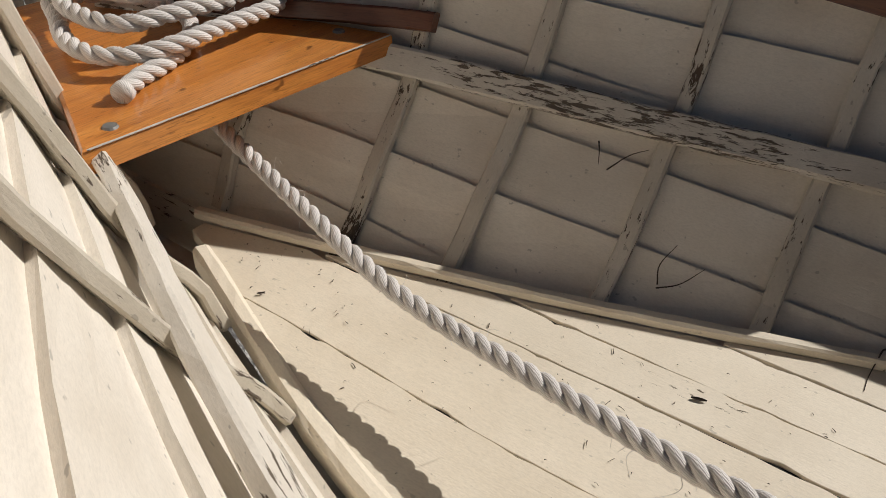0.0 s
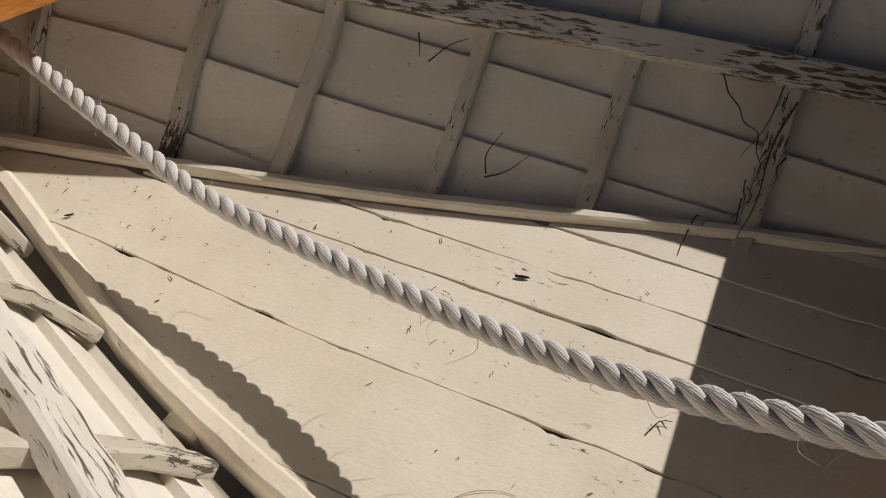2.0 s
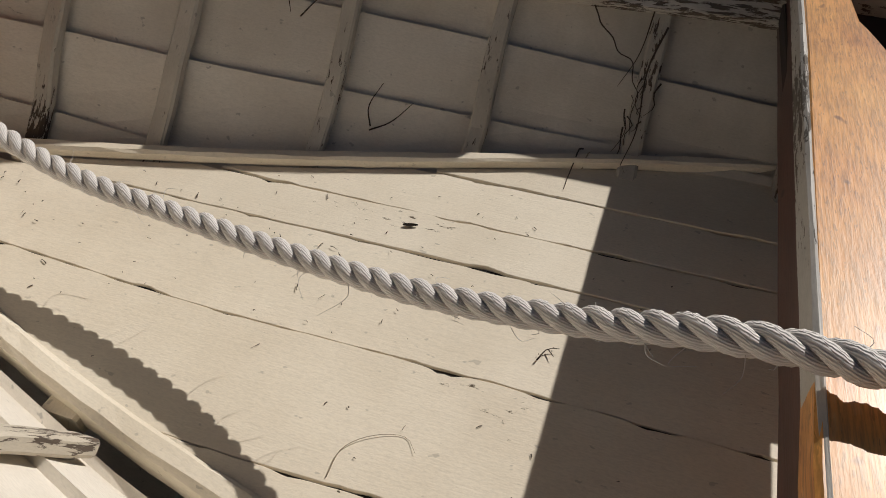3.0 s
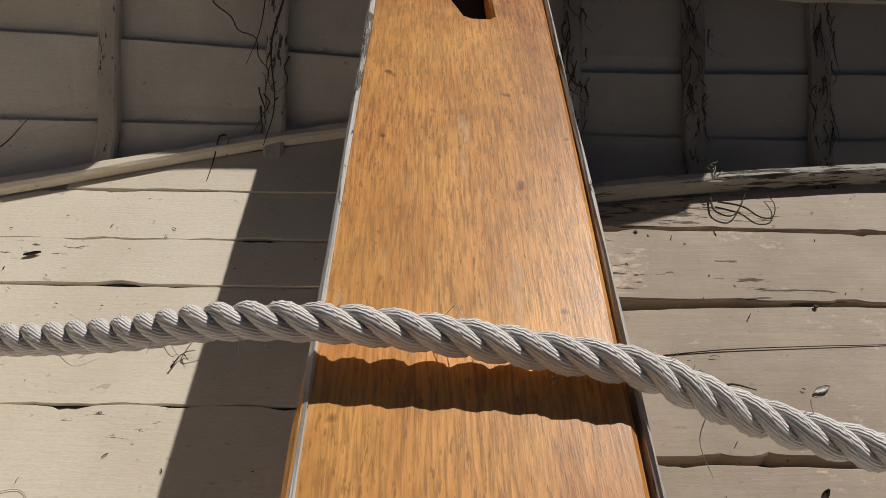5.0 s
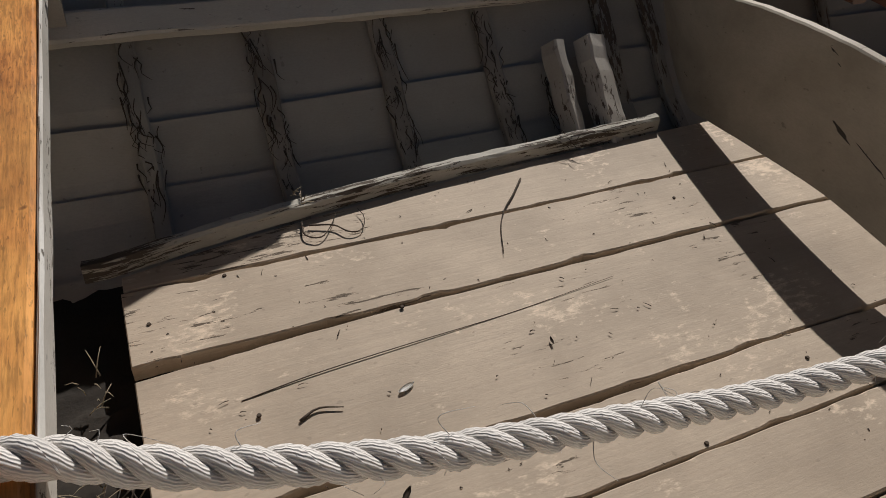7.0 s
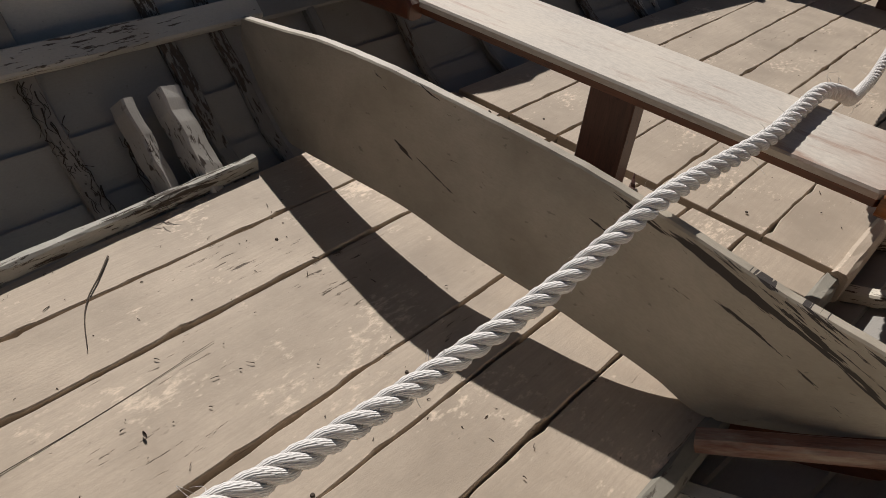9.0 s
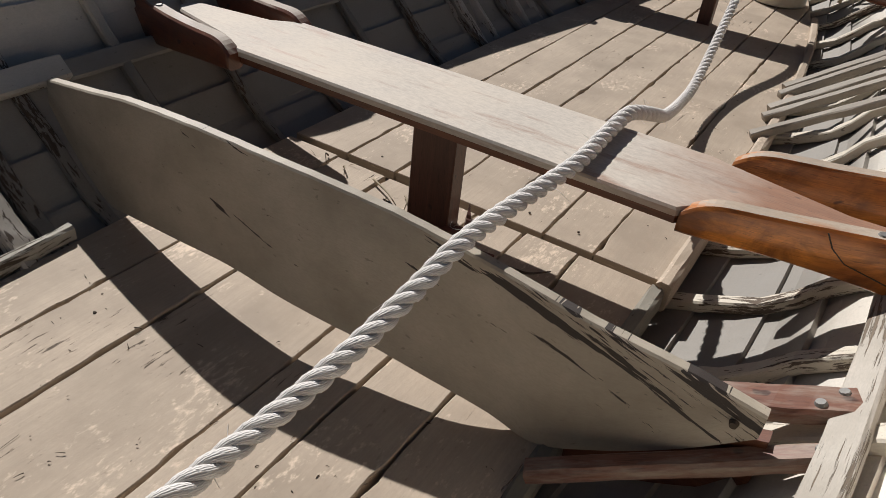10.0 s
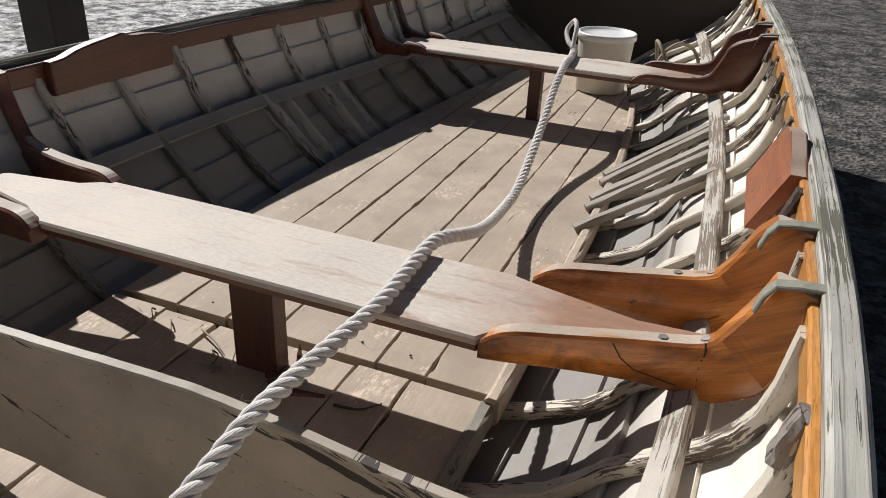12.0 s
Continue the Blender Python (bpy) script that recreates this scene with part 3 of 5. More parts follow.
def rib(x, side, z_low, width=0.034, depth=0.020, mat=None, seed=0):
    z_top = sheer(x, side) - (0.012 if side > 0 or x > 1.2 else 0.034)
    path, sides = [], []
    rng = random.Random(seed)
    lean = rng.uniform(-0.006, 0.006)
    for i in range(13):
        z = z_low + (z_top - z_low) * i / 12
        n = inward(x, z, side)
        xx = x + lean * (i / 12 - 0.5) + 0.0015 * math.sin(i * 1.7 + seed)
        path.append(Vector((xx, hull_y(xx, z, side), z)) + n * (depth / 2 - 0.003))
        sides.append((Vector((1, 0, 0)), n))
    bm = swept(path, rect(width + rng.uniform(-0.003, 0.003), depth, 0.0035), sides, 0.0008, seed)
    return part("rib", bm, mat or CREAM_RIB, boat)


RIB_X = [-0.895, -0.625, -0.425, -0.18, 0.055, 0.30, 0.535, 0.77, 0.968, 1.18, 1.38, 1.64] + [1.79 + 0.235 * i for i in range(16)]
for i, x in enumerate(RIB_X):
    for side in (1, -1):
        shift = (-0.04 if side > 0 else 0.046 if x < 1.9 else 0.0) if x > 1.7 else 0.0
        low = (-0.13 if x > 0.2 else 0.004 if x > -0.7 else 0.03) if side < 0 else (-0.13 if x > -0.7 else -0.02)
        rib(x + shift, side, low, width=0.034 if side < 0 else 0.030 if x < 1.7 else 0.024, depth=0.024 if side < 0 and x > 1.2 else 0.020, mat=NEAR_RIB if side < 0 else BARK_RIB if 0.9 < x < 1.5 else None, seed=i * 2 + (side > 0))
        if side < 0 and x > 1.5 and not 1.9 < x < 2.45:
            z1 = sheer(x, side)
            y1 = hull_y(x + shift, z1, side)
            part("rib_head", bar((x + shift, y1 + 0.030, z1 - 0.062), (x + shift, y1 + 0.012, z1 + 0.004), 0.034, 0.024, up=(0, 1, 0), r=0.006, wobble=0.0018, steps=7, seed=i), HEAD_WOOD, boat, "dark split head of a rib at the gunwale")


def riser_z(x):
    return smooth_at([-1.2, -0.8, -0.43, -0.18, 0.05, 0.5, 0.9, 2.0, 3.0, 4.0, 5.0], [0.285, 0.245, 0.212, 0.19, 0.169, 0.155, 0.15, 0.145, 0.143, 0.14, 0.16], x)


def stringer(name, side, x0, x1, low, height, depth, inset, mat, seed, steps=60, label=""):
    path, sides = [], []
    for i in range(steps + 1):
        x = x0 + (x1 - x0) * i / steps
        z = low(x) + height / 2
        n = inward(x, z, side)
        t = Vector((0, n.z, -n.y)) if n.z * side > 0 else Vector((0, -n.z, n.y))
        t = t if t.z > 0 else -t
        path.append(Vector((x, hull_y(x, z, side), z)) + n * (inset + depth / 2))
        sides.append((t, n))
    return part(name, swept(path, rect(height, depth, 0.004), sides, 0.0012, seed), mat, boat, label)


stringer("riser", 1, -1.15, 1.85, riser_z, 0.049, 0.024, 0.016, CREAM_RISER, 5, label="long seat riser with badly flaking cream paint")
stringer("riser", 1, 1.852, 5.2, riser_z, 0.046, 0.009, 0.010, QUIET_RISER, 15, label="long grey-cream seat riser with shade painted into its dull tone")
def near_riser_z(x):
    return riser_z(x) - smooth_at([-0.8, 0.4, 1.2, 2.0, 3.0, 5.2], [0, 0, 0.008, 0.016, 0.008, 0], x)


stringer("riser", -1, -0.775, 1.2, near_riser_z, 0.055, 0.024, 0.016, NEAR_RISER, 6, label="long seat riser with badly flaking cream paint")
stringer("riser", -1, 1.202, 5.2, near_riser_z, 0.046, 0.024, 0.016, OLD_RISER, 16, label="greyed weathered seat riser with little paint left")


def gunwale(side):
    path, sides, path2, sides2 = [], [], [], []
    for x in [-1.33 + 0.14 * i for i in range(49)]:
        x = min(x, 5.38)
        z = sheer(x, side)
        y = hull_y(x, z, side)
        path.append((x, y + side * (0.018 if side < 0 else -0.003), z + 0.010))
        sides.append((Vector((0, 1, 0)), Vector((0, 0, 1))))
        path2.append((x, y - side * (0.008 if side < 0 else 0.027), z - 0.020))
        sides2.append((Vector((0, 1, 0)), Vector((0, 0, 1))))
    for p in (path, path2):
        p[-1] = (5.39, p[-1][1], p[-1][2])
    part("gunwale_cap", swept(path, rect(0.042 if side < 0 else 0.020, 0.030, 0.006), sides, 0.0008, 3), CAP_WOOD, boat, "bare grey weathered wooden gunwale")
    # far inwale takes a darker wood, with its shade in the colour
    part("inwale", swept(path2, rect(0.016, 0.050, 0.004), sides2, 0.0005, 4), INWALE_WOOD if side < 0 else DARK_VARNISH, boat, "orange varnished inwale" if side < 0 else "inwale in shade-darkened brown")


gunwale(1)
gunwale(-1)


def end_board(x0, thick, mat, name, label):
    """A board across the hull's whole section."""
    zs = [-0.14 + (sheer(x0) + 0.14) * i / 10 for i in range(11)]
    ring = [(hull_y(x0, z, 1) + 0.0, z) for z in zs] + [(hull_y(x0, z, -1), z) for z in reversed(zs)]
    bm = slab(ring, 0, thick, r=0.004, frame_of=Matrix(((0, 0, 1, x0), (1, 0, 0, 0), (0, 1, 0, 0), (0, 0, 0, 1))))
    return part(name, bm, mat, boat, label)


end_board(5.30, 0.03, POST_WOOD, "transom", "dark brown wooden transom")
part("stem", bar((-1.36, 0.155, -0.2), (-1.40, 0.155, 0.66), 0.06, 0.07, up=(1, 0, 0)), CREAM, boat)
part("keel", bar((-1.36, 0.155, -0.165), (2.0, 0.016, -0.165), 0.06, 0.07), CREAM, boat)
part("keel", bar((2.0, 0.016, -0.165), (5.35, 0.0, -0.165), 0.06, 0.07), CREAM, boat)


# ---- bow seat ----
def bow_seat():
    z0, z1 = 0.276, 0.312
    xs = [-0.663, -0.8, -0.95, -1.1, -1.25]
    far = [(x, hull_y(x, 0.30, 1, 0.012)) for x in xs]
    near = [(x, hull_y(x, 0.30, -1, 0.012)) for x in xs]
    far[0], near[0] = (-0.658, 0.435), (-0.708, -0.135)
    seat = part("bow_seat", slab(far + near[::-1], z0, z1, along=(0, 1), r=0.005), SEAT_WOOD, boat, "thick orange varnished bow seat")
    part("worn_edge", bar((-0.7055, -0.128, z1 - 0.0005), (-0.6575, 0.428, z1 - 0.0005), 0.0022, 0.0024, r=0.0006, wobble=0.0002, steps=30), BEAD_PAINT, seat, "whitish worn front edge")
    for x, y in ((-0.735, -0.073), (-0.735, 0.385)):
        part("bolt", bolt_head((x, y, z1 + 0.001), 0.012), STEEL, seat)
    return seat


def bolt_head(p, r, h=0.004, axis=(0, 0, 1)):
    bm = bmesh.new()
    bmesh.ops.create_cone(bm, cap_ends=True, segments=14, radius1=r, radius2=r * 0.75, depth=h)
    bm.transform(Matrix.Translation(p) @ Vector((0, 0, 1)).rotation_difference(Vector(axis)).to_matrix().to_4x4())
    return bm


bow_seat()
stringer("seat_clamp", 1, -1.02, -0.60, lambda x: 0.306, 0.034, 0.020, 0.014, DARK_VARNISH, 9, 12, "dark brown strip on the planking over the bow seat's edge")


# ---- thwarts ----
def curve_of(points, step=0.012):
    """A smooth outline through the given points of a flat profile."""
    ds = [0.0]
    for a, b in zip(points[:-1], points[1:]):
        ds.append(ds[-1] + math.hypot(b[0] - a[0], b[1] - a[1]))
    n = max(2, int(ds[-1] / step))
    return [(smooth_at(ds, [p[0] for p in points], ds[-1] * i / n), smooth_at(ds, [p[1] for p in points], ds[-1] * i / n)) for i in range(n + 1)]


def knee(x0, xe, x1, y_tip, y_elbow, side, z_t, parent, mat, thick=0.036, deep=1.0, label="orange varnished hanging knee"):
    """A grown knee: from its tip on the thwart (x0) past the elbow (xe) up to the gunwale (x1)."""
    g = sheer(x1, side) + 0.012 - z_t
    ue = abs(y_elbow - y_tip)
    run = abs(hull_y(x1, sheer(x1, side), side, 0.002) - y_tip)
    inner = curve_of([(0.0, -0.006), (0.012, 0.003), (0.028, 0.011), (0.05, 0.015), (0.10, 0.013), (ue * 0.5, 0.010), (ue * 0.75, 0.011), (ue * 0.9, 0.017), (ue, 0.030),
                      (ue + 0.018, 0.060), (ue + 0.034, 0.095), (ue + 0.050, 0.135), (run - 0.052, g - 0.004)])
    back = [(run, g), (run - 0.002, g - 0.03)] + [(abs(hull_y(x1, z_t + h, side, 0.004) - y_tip), h) for h in (0.11, 0.06, 0.02, -0.01)]
    under = curve_of([(ue + 0.05, -0.045), (ue + 0.02, -0.072), (ue - 0.04, -0.074), (ue - 0.12, -0.066), (0.10, -0.050), (0.02, -0.041), (0.0, -0.039)])
    outer = [(u, h * deep) for u, h in under][::-1] + back[::-1]

    def spread(pts, n=44):
        ds = [0.0]
        for a, b in zip(pts[:-1], pts[1:]):
            ds.append(ds[-1] + math.hypot(b[0] - a[0], b[1] - a[1]))
        return [(smooth_at(ds, [p[0] for p in pts], ds[-1] * i / n), smooth_at(ds, [p[1] for p in pts], ds[-1] * i / n)) for i in range(n + 1)]

    bm = bmesh.new()
    rings, us, r, w = [], [], 0.005, thick / 2
    for (ua, ha), (ub, hb) in zip(spread(inner), spread(outer)):
        d = max(0.012, math.hypot(ub - ua, hb - ha))
        ring = []
        for f, t in ((0, -w + r), (0, w - r), (r / d, w), (1 - r / d, w), (1, w - r), (1, -w + r), (1 - r / d, -w), (r / d, -w)):
            u, h = ua + (ub - ua) * f, ha + (hb - ha) * f
            ring.append((smooth_at([0, ue, run], [x0, xe, x1], u) + t, y_tip + side * u, z_t + h))
        us.append(0.0 if not rings else us[-1] + (Vector(ring[2]) - Vector(rings[-1][2])).length)
        rings.append(ring)
    grid_solid(bm, rings, (us, [0, 0.026, 0.033, 0.09, 0.097, 0.123, 0.13, 0.19, 0.197]))
    uv = bm.loops.layers.uv.verify()
    for f in bm.faces:
        for lp in f.loops:
            lp[uv].uv = (lp.vert.co.y + 0.5 * lp.vert.co.z, lp.vert.co.z - 0.3 * abs(lp.vert.co.y) + lp.vert.co.x)
    bmesh.ops.recalc_face_normals(bm, faces=bm.faces[:])
    for f in bm.faces:
        f.smooth = abs(f.normal.x) > 0.85
    k = part("knee", bm, mat, parent, label)
    for f in (0.80, 0.985):
        part("bolt", bolt_head((smooth_at([0, ue, run], [x0, xe, x1], ue * f), y_tip + side * ue * f, z_t + (0.0125 if f < 0.9 else 0.0265)), 0.009, axis=(0, -0.4 * side * (f > 0.9), 1)), STEEL, k)
    if side < 0:
        y1 = y_tip + side * (run - 0.056)
        z1 = z_t + g + 0.002
        part("strap", swept([(x1 + 0.004, y1 + 0.016, z1 - 0.045), (x1 + 0.003, y1 + 0.008, z1 - 0.018), (x1, y1 - 0.002, z1), (x1, y1 - 0.03, z1 + 0.005), (x1, y1 - 0.064, z1 + 0.006)], rect(0.024, 0.006, 0.002),
                            [(Vector((1, 0, 0)), Vector((0, 0.9, 0.4)).normalized())] * 2 + [(Vector((1, 0, 0)), Vector((0, 0.4, 0.9)).normalized())] + [(Vector((1, 0, 0)), Vector((0, 0, 1)))] * 2, 0.0004, 2),
             STRAP, k, "mossy weathered metal strap over the knee's head")
    return k


def thwart_one():
    z0, z1 = 0.254, 0.285
    yn, yf = hull_y(0.56, 0.28, -1, 0.004), hull_y(0.56, 0.28, 1, 0.004)
    slot = [(0.605, yf), (0.607, 0.43), (0.609, 0.366), (0.604, 0.361), (0.585, 0.362), (0.576, 0.368), (0.562, 0.41), (0.548, 0.46), (0.537, 0.49), (0.52, yf)]
    left = [(0.475, yf), (0.465, 0.375), (0.457, 0.14), (0.450, -0.08), (0.442, -0.20), (0.435, yn)]
    right = [(0.657, yn), (0.663, -0.25), (0.667, -0.08), (0.672, 0.145), (0.675, 0.39), (0.678, yf)]
    th = part("thwart", slab(left + right + slot, z0, z1, along=(0, 1), r=0.004), THWART_WOOD, boat, "wide orange varnished thwart with a slot near its end")
    for (x0, x1) in ((0.439, 0.477), (0.660, 0.681)):
        dx = -0.004 if x0 < 0.5 else 0.004
        part("edging", bar((x0 + dx + (0.003 if x0 < 0.5 else 0), yn + 0.01, 0.269), (x1 + dx, yf - 0.01, 0.269), 0.008 if x0 < 0.5 else 0.0052, 0.034, wobble=0.0006, steps=24), BEAD_PAINT, th, "flaking whitish painted edge bead")
    part("side_board", bar((0.452, yn + 0.06, 0.213), (0.482, yf - 0.05, 0.213), 0.012, 0.079, wobble=0.0008, steps=16, seed=8), POST_RED, th, "dark red-brown board under the thwart's edge")
    # added plate: stops sun passing through the slot and keeps it black
    part("slot_plate", slab([(0.47, 0.24), (0.665, 0.24), (0.665, yf - 0.06), (0.47, yf - 0.06)], 0.195, 0.218), POST_WOOD, th, "added dark plate that keeps light out of the slot")
    part("peg", bar((0.597, 0.43, 0.217), (0.597, 0.43, 0.289), 0.018, 0.03), CREAM_RISER, th, "flaking white peg in the slot")
    for side in (1, -1):
        y = hull_y(0.56, 0.22, side, 0.05)
        part("bearer", bar((0.42, y, 0.227), (0.70, y, 0.227), 0.03, 0.054), CREAM_RIB, th)
    return th


thwart_one()


def thwart(x0, x1, z1, knees, post_at, worn, label, thick=0.032):
    xm = (x0 + x1) / 2
    z0 = z1 - thick
    yn, yf = hull_y(xm, z0, -1, 0.03), hull_y(xm, z0, 1, 0.05)
    # each end narrows between its knees
    tip = -0.47 if x0 < 3 else -0.41
    out = [(x0 + 0.14, yn), (x0 + 0.175, yn), (x1 - 0.053, yn * 0.3 + tip * 0.7 - 0.1), (x1 - 0.012, tip - 0.02), (x1, tip + 0.02), (x1, 0.452), (x1 - 0.018, 0.482), (x1 - 0.040, 0.515), (x1 - 0.050, 0.575), (x1 - 0.068, yf - 0.03), (x1 - 0.095, yf), (x0 + 0.105, yf - 0.002), (x0 + 0.082, yf - 0.03), (x0 + 0.040, 0.510), (x0 + 0.014, 0.470), (x0, 0.452), (x0, tip + 0.014), (x0 + 0.022, tip - 0.004), (x0 + 0.09, (tip + yn) / 2)]
    th = part("thwart", slab(out, z1 - 0.014, z1, along=(0, 1), r=0.004), worn, boat, label)
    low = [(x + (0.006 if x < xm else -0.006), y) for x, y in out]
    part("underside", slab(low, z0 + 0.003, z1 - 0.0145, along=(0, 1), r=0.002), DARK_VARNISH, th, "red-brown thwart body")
    for xa, xe, xb, yt, ye, side in knees:
        knee(xa, xe, xb, yt, ye, side, z1, th, KNEE_WOOD if side < 0 and x0 < 3 else SHADED_KNEE, deep=(1.5 if xa > 2.2 and side < 0 else 1.0) if x0 < 3 else 0.55, label="orange varnished hanging knee" if side < 0 else "red-brown hanging knee with its shade painted dark")
    if post_at:
        px, py = post_at
        part("post", bar((px, py, -0.02), (px, py, z0 + 0.003), 0.095 if x0 < 3 else 0.05, 0.045, up=(1, 0, 0)), POST_RED, th, "dark red-brown square thwart post")
    return th


thwart(2.048, 2.268, 0.250, [(2.065, 2.160, 2.092, -0.462, -0.788, -1), (2.295, 2.385, 2.300, -0.483, -0.780, -1), (2.040, 2.105, 2.125, 0.430, 0.775, 1), (2.268, 2.33, 2.350, 0.445, 0.775, 1)],
       (2.13, 0.003), WORN_THWART, "sun-greyed brown thwart with varnished knees and post")
thwart(3.90, 4.13, 0.243, [(3.905, 3.98, 3.96, -0.40, -0.66, -1), (4.135, 4.22, 4.20, -0.40, -0.65, -1), (3.905, 3.91, 3.90, 0.42, 0.62, 1), (4.13, 4.15, 4.17, 0.42, 0.62, 1)],
       (3.99, -0.02), WORN_THWART, "sun-greyed brown thwart near the stern")


for pts in ([(2.1405, -0.783, 0.281), (2.1405, -0.786, 0.262), (2.1405, -0.781, 0.240), (2.1405, -0.785, 0.200)], [(2.108, -0.655, 0.262), (2.110, -0.668, 0.240), (2.113, -0.690, 0.222), (2.125, -0.755, 0.205)]):
    path = [Vector(p) for p in pts]
    part("crack", swept(path, rect(0.0030, 0.0034, 0.0008), [(Vector((1, 0, 0)), Vector((0, 0.9, 0.43)))] * 4, 0.0003, 4), POST_WOOD, boat, "dark split in the knee")


# ---- rowlock pads on the gunwales ----
def rowlock_pad(x0, x1, side, rise=1.0, deep=0.075, half=0.014, inset=0.052, slope=0.0):
    """slope: how far the inner face leans inboard for each metre down."""
    L = x1 - x0
    prof = [(0, -deep), (L, -deep), (L, 0.014), (L * 0.92, 0.022), (L * 0.80, 0.030), (L * 0.66, 0.034), (L * 0.58, 0.046), (L * 0.48, 0.042), (L * 0.34, 0.036), (L * 0.2, 0.026), (L * 0.1, 0.014), (0, 0.010)]
    prof = [(p, q * rise if q > 0 else q) for p, q in prof[:2] + curve_of(prof[2:], 0.01)]
    bm = slab(prof, -half, half, r=0.004)
    for v in bm.verts:
        v.co.z -= slope * min(0.0, v.co.y) * side
    a = Vector((x0, hull_y(x0, sheer(x0, side), side, inset), sheer(x0, side)))
    b = Vector((x1, hull_y(x1, sheer(x1, side), side, inset), sheer(x1, side)))
    way = (b - a).normalized()
    nrm = Vector((way.y, -way.x, 0))
    bm.transform(Matrix(((way.x, 0, nrm.x, a.x), (way.y, 0, nrm.y, a.y), (way.z, 1, 0, a.z), (0, 0, 0, 1))))
    return part("rowlock_pad", bm, DARK_VARNISH if side > 0 else PAD_WOOD, boat, "shaped red-brown rowlock pad")


rowlock_pad(2.47, 2.88, 1, 0.95)
# unseen pad, added and raised to shade the boards' corner below
rowlock_pad(0.80, 1.21, 1, 2.1, inset=0.092)
rowlock_pad(2.56, 2.87, -1, 0.9, 0.11, 0.015, 0.018, slope=0.5)
rowlock_pad(-0.10, 0.34, 1, 0.3)
rowlock_pad(-0.175, 0.25, -1, inset=0.026)


# ---- floor panels ----
def chip(x, y, seed):
    """How far a board's edge has splintered away."""
    return 0.012 * max(0.0, noise.noise((x * 17, y * 31, seed)) - 0.18) * (0.5 + abs(noise.noise((x * 90, y * 31, seed))))


def slant(x, y):
    """The seam nearest the keel on the bow boards runs askew."""
    return smooth_at([-0.7, -0.45, -0.2, 0.1], [0.020, 0.014, 0.002, 0.0], x) if y == 0.008 else 0.0


def spread_at(x, y):
    """How far two shrunken boards have opened beyond the usual gap."""
    if y == 0.168:
        return smooth_at([0.70, 0.80, 1.0, 1.2], [0.015, 0.011, 0.003, 0.0], x)
    if y == -0.055:
        return smooth_at([0.70, 0.95, 1.2, 1.5], [0.002, 0.007, 0.006, 0.001], x)
    return 0.0


def floor_panel(label, mat, seams, x0, x1, far, near, gap=0.005, z1=0.0, thick=0.024, seed=0, chamfer=0.002, dirt=False):
    """Loose bottom boards: seams are the boards' edges (y), cut off by the panel's far and near outlines."""
    rng = random.Random(seed)
    panel = thing("floor_panel", label, "floor boards", "bottom boards of the boat")
    for y0, y1 in zip(seams[:-1], seams[1:]):
        lo, hi = [], []
        a = x0 + rng.uniform(-0.003, 0.003)
        b = x1 + rng.uniform(-0.006, 0.006)
        for i in range(171):
            x = a + (b - a) * i / 170
            ya, yb = y0 + slant(x, y0), y1 + slant(x, y1)
            l = ya + gap / 2 + 0.0012 * math.sin(x * 9 + y0 * 40) + 0.0018 * noise.noise((x * 22, y0 * 9, 1)) + chip(x, y0, 2)
            h = yb - gap / 2 - spread_at(x, y1) + 0.0012 * math.sin(x * 7 + y1 * 50) + 0.0018 * noise.noise((x * 22, y1 * 9, 5)) - chip(x, y1, 6)
            l, h = max(l, near(x)), min(h, far(x))
            if h - l > 0.004:
                lo.append((x, l))
                hi.append((x, h))
        if len(lo) < 2:
            continue
        dz = rng.uniform(-0.002, 0.002)
        part("board", slab(lo + hi[::-1], z1 - thick + dz, z1 + dz, r=chamfer), mat, panel)
    if dirt:
        # black strips laid in the seams
        for y in seams[1:-1]:
            way = [(x, y + slant(x, y)) for x in [x0 + (x1 - x0) * i / 60 for i in range(61)]]
            way = [p for p in way if near(p[0]) + 0.006 < p[1] < far(p[0]) - 0.006]
            if len(way) > 2:
                path = [Vector((x, w, -0.0085 + 0.001 * noise.noise((x * 60, w, 4)))) for x, w in way]
                part("seam_dirt", swept(path, rect(0.009, 0.006, 0.001), [(Vector((0, 1, 0)), Vector((0, 0, 1)))] * len(path), 0.0004, 6), GAP_DARK, panel, "black strip laid in a seam")
    return panel


def tab(xs, ys):
    return lambda x: smooth_at(xs, ys, x)


far_1 = tab([-0.9, -0.534, -0.168, 0.075, 0.25, 0.6], [0.125, 0.215, 0.318, 0.40, 0.46, 0.56])
near_1 = tab([-0.9, -0.79, -0.56, -0.38, -0.21, -0.05, 0.3, 0.6], [0.12, 0.082, -0.018, -0.092, -0.147, -0.19, -0.265, -0.31])
panel_1 = floor_panel("cream painted bottom boards strewn with twigs", CREAM_FLOOR, [-0.33, -0.169, 0.008, 0.187, 0.271, 0.371, 0.60], -0.86, 0.565, far_1, near_1, gap=0.0016, seed=1, chamfer=0.0009, dirt=True)
far_2 = tab([0.69, 0.77, 0.94, 1.23, 1.44, 1.65, 2.0], [0.335, 0.352, 0.380, 0.412, 0.425, 0.437, 0.45])
near_2 = tab([0.69, 1.2, 2.2], [-0.41, -0.425, -0.43])
panel_2 = floor_panel("worn tan bottom boards with wide open seams", TAN_FLOOR, [-0.47, -0.283, -0.167, -0.055, 0.168, 0.306, 0.50], 0.70, 2.205, far_2, near_2, gap=0.0045, seed=2)
far_3 = tab([2.2, 3.0, 3.6, 4.3, 4.9], [0.45, 0.45, 0.43, 0.36, 0.25])
near_3 = tab([2.2, 3.2, 3.7, 4.3, 4.9], [-0.44, -0.44, -0.42, -0.36, -0.25])
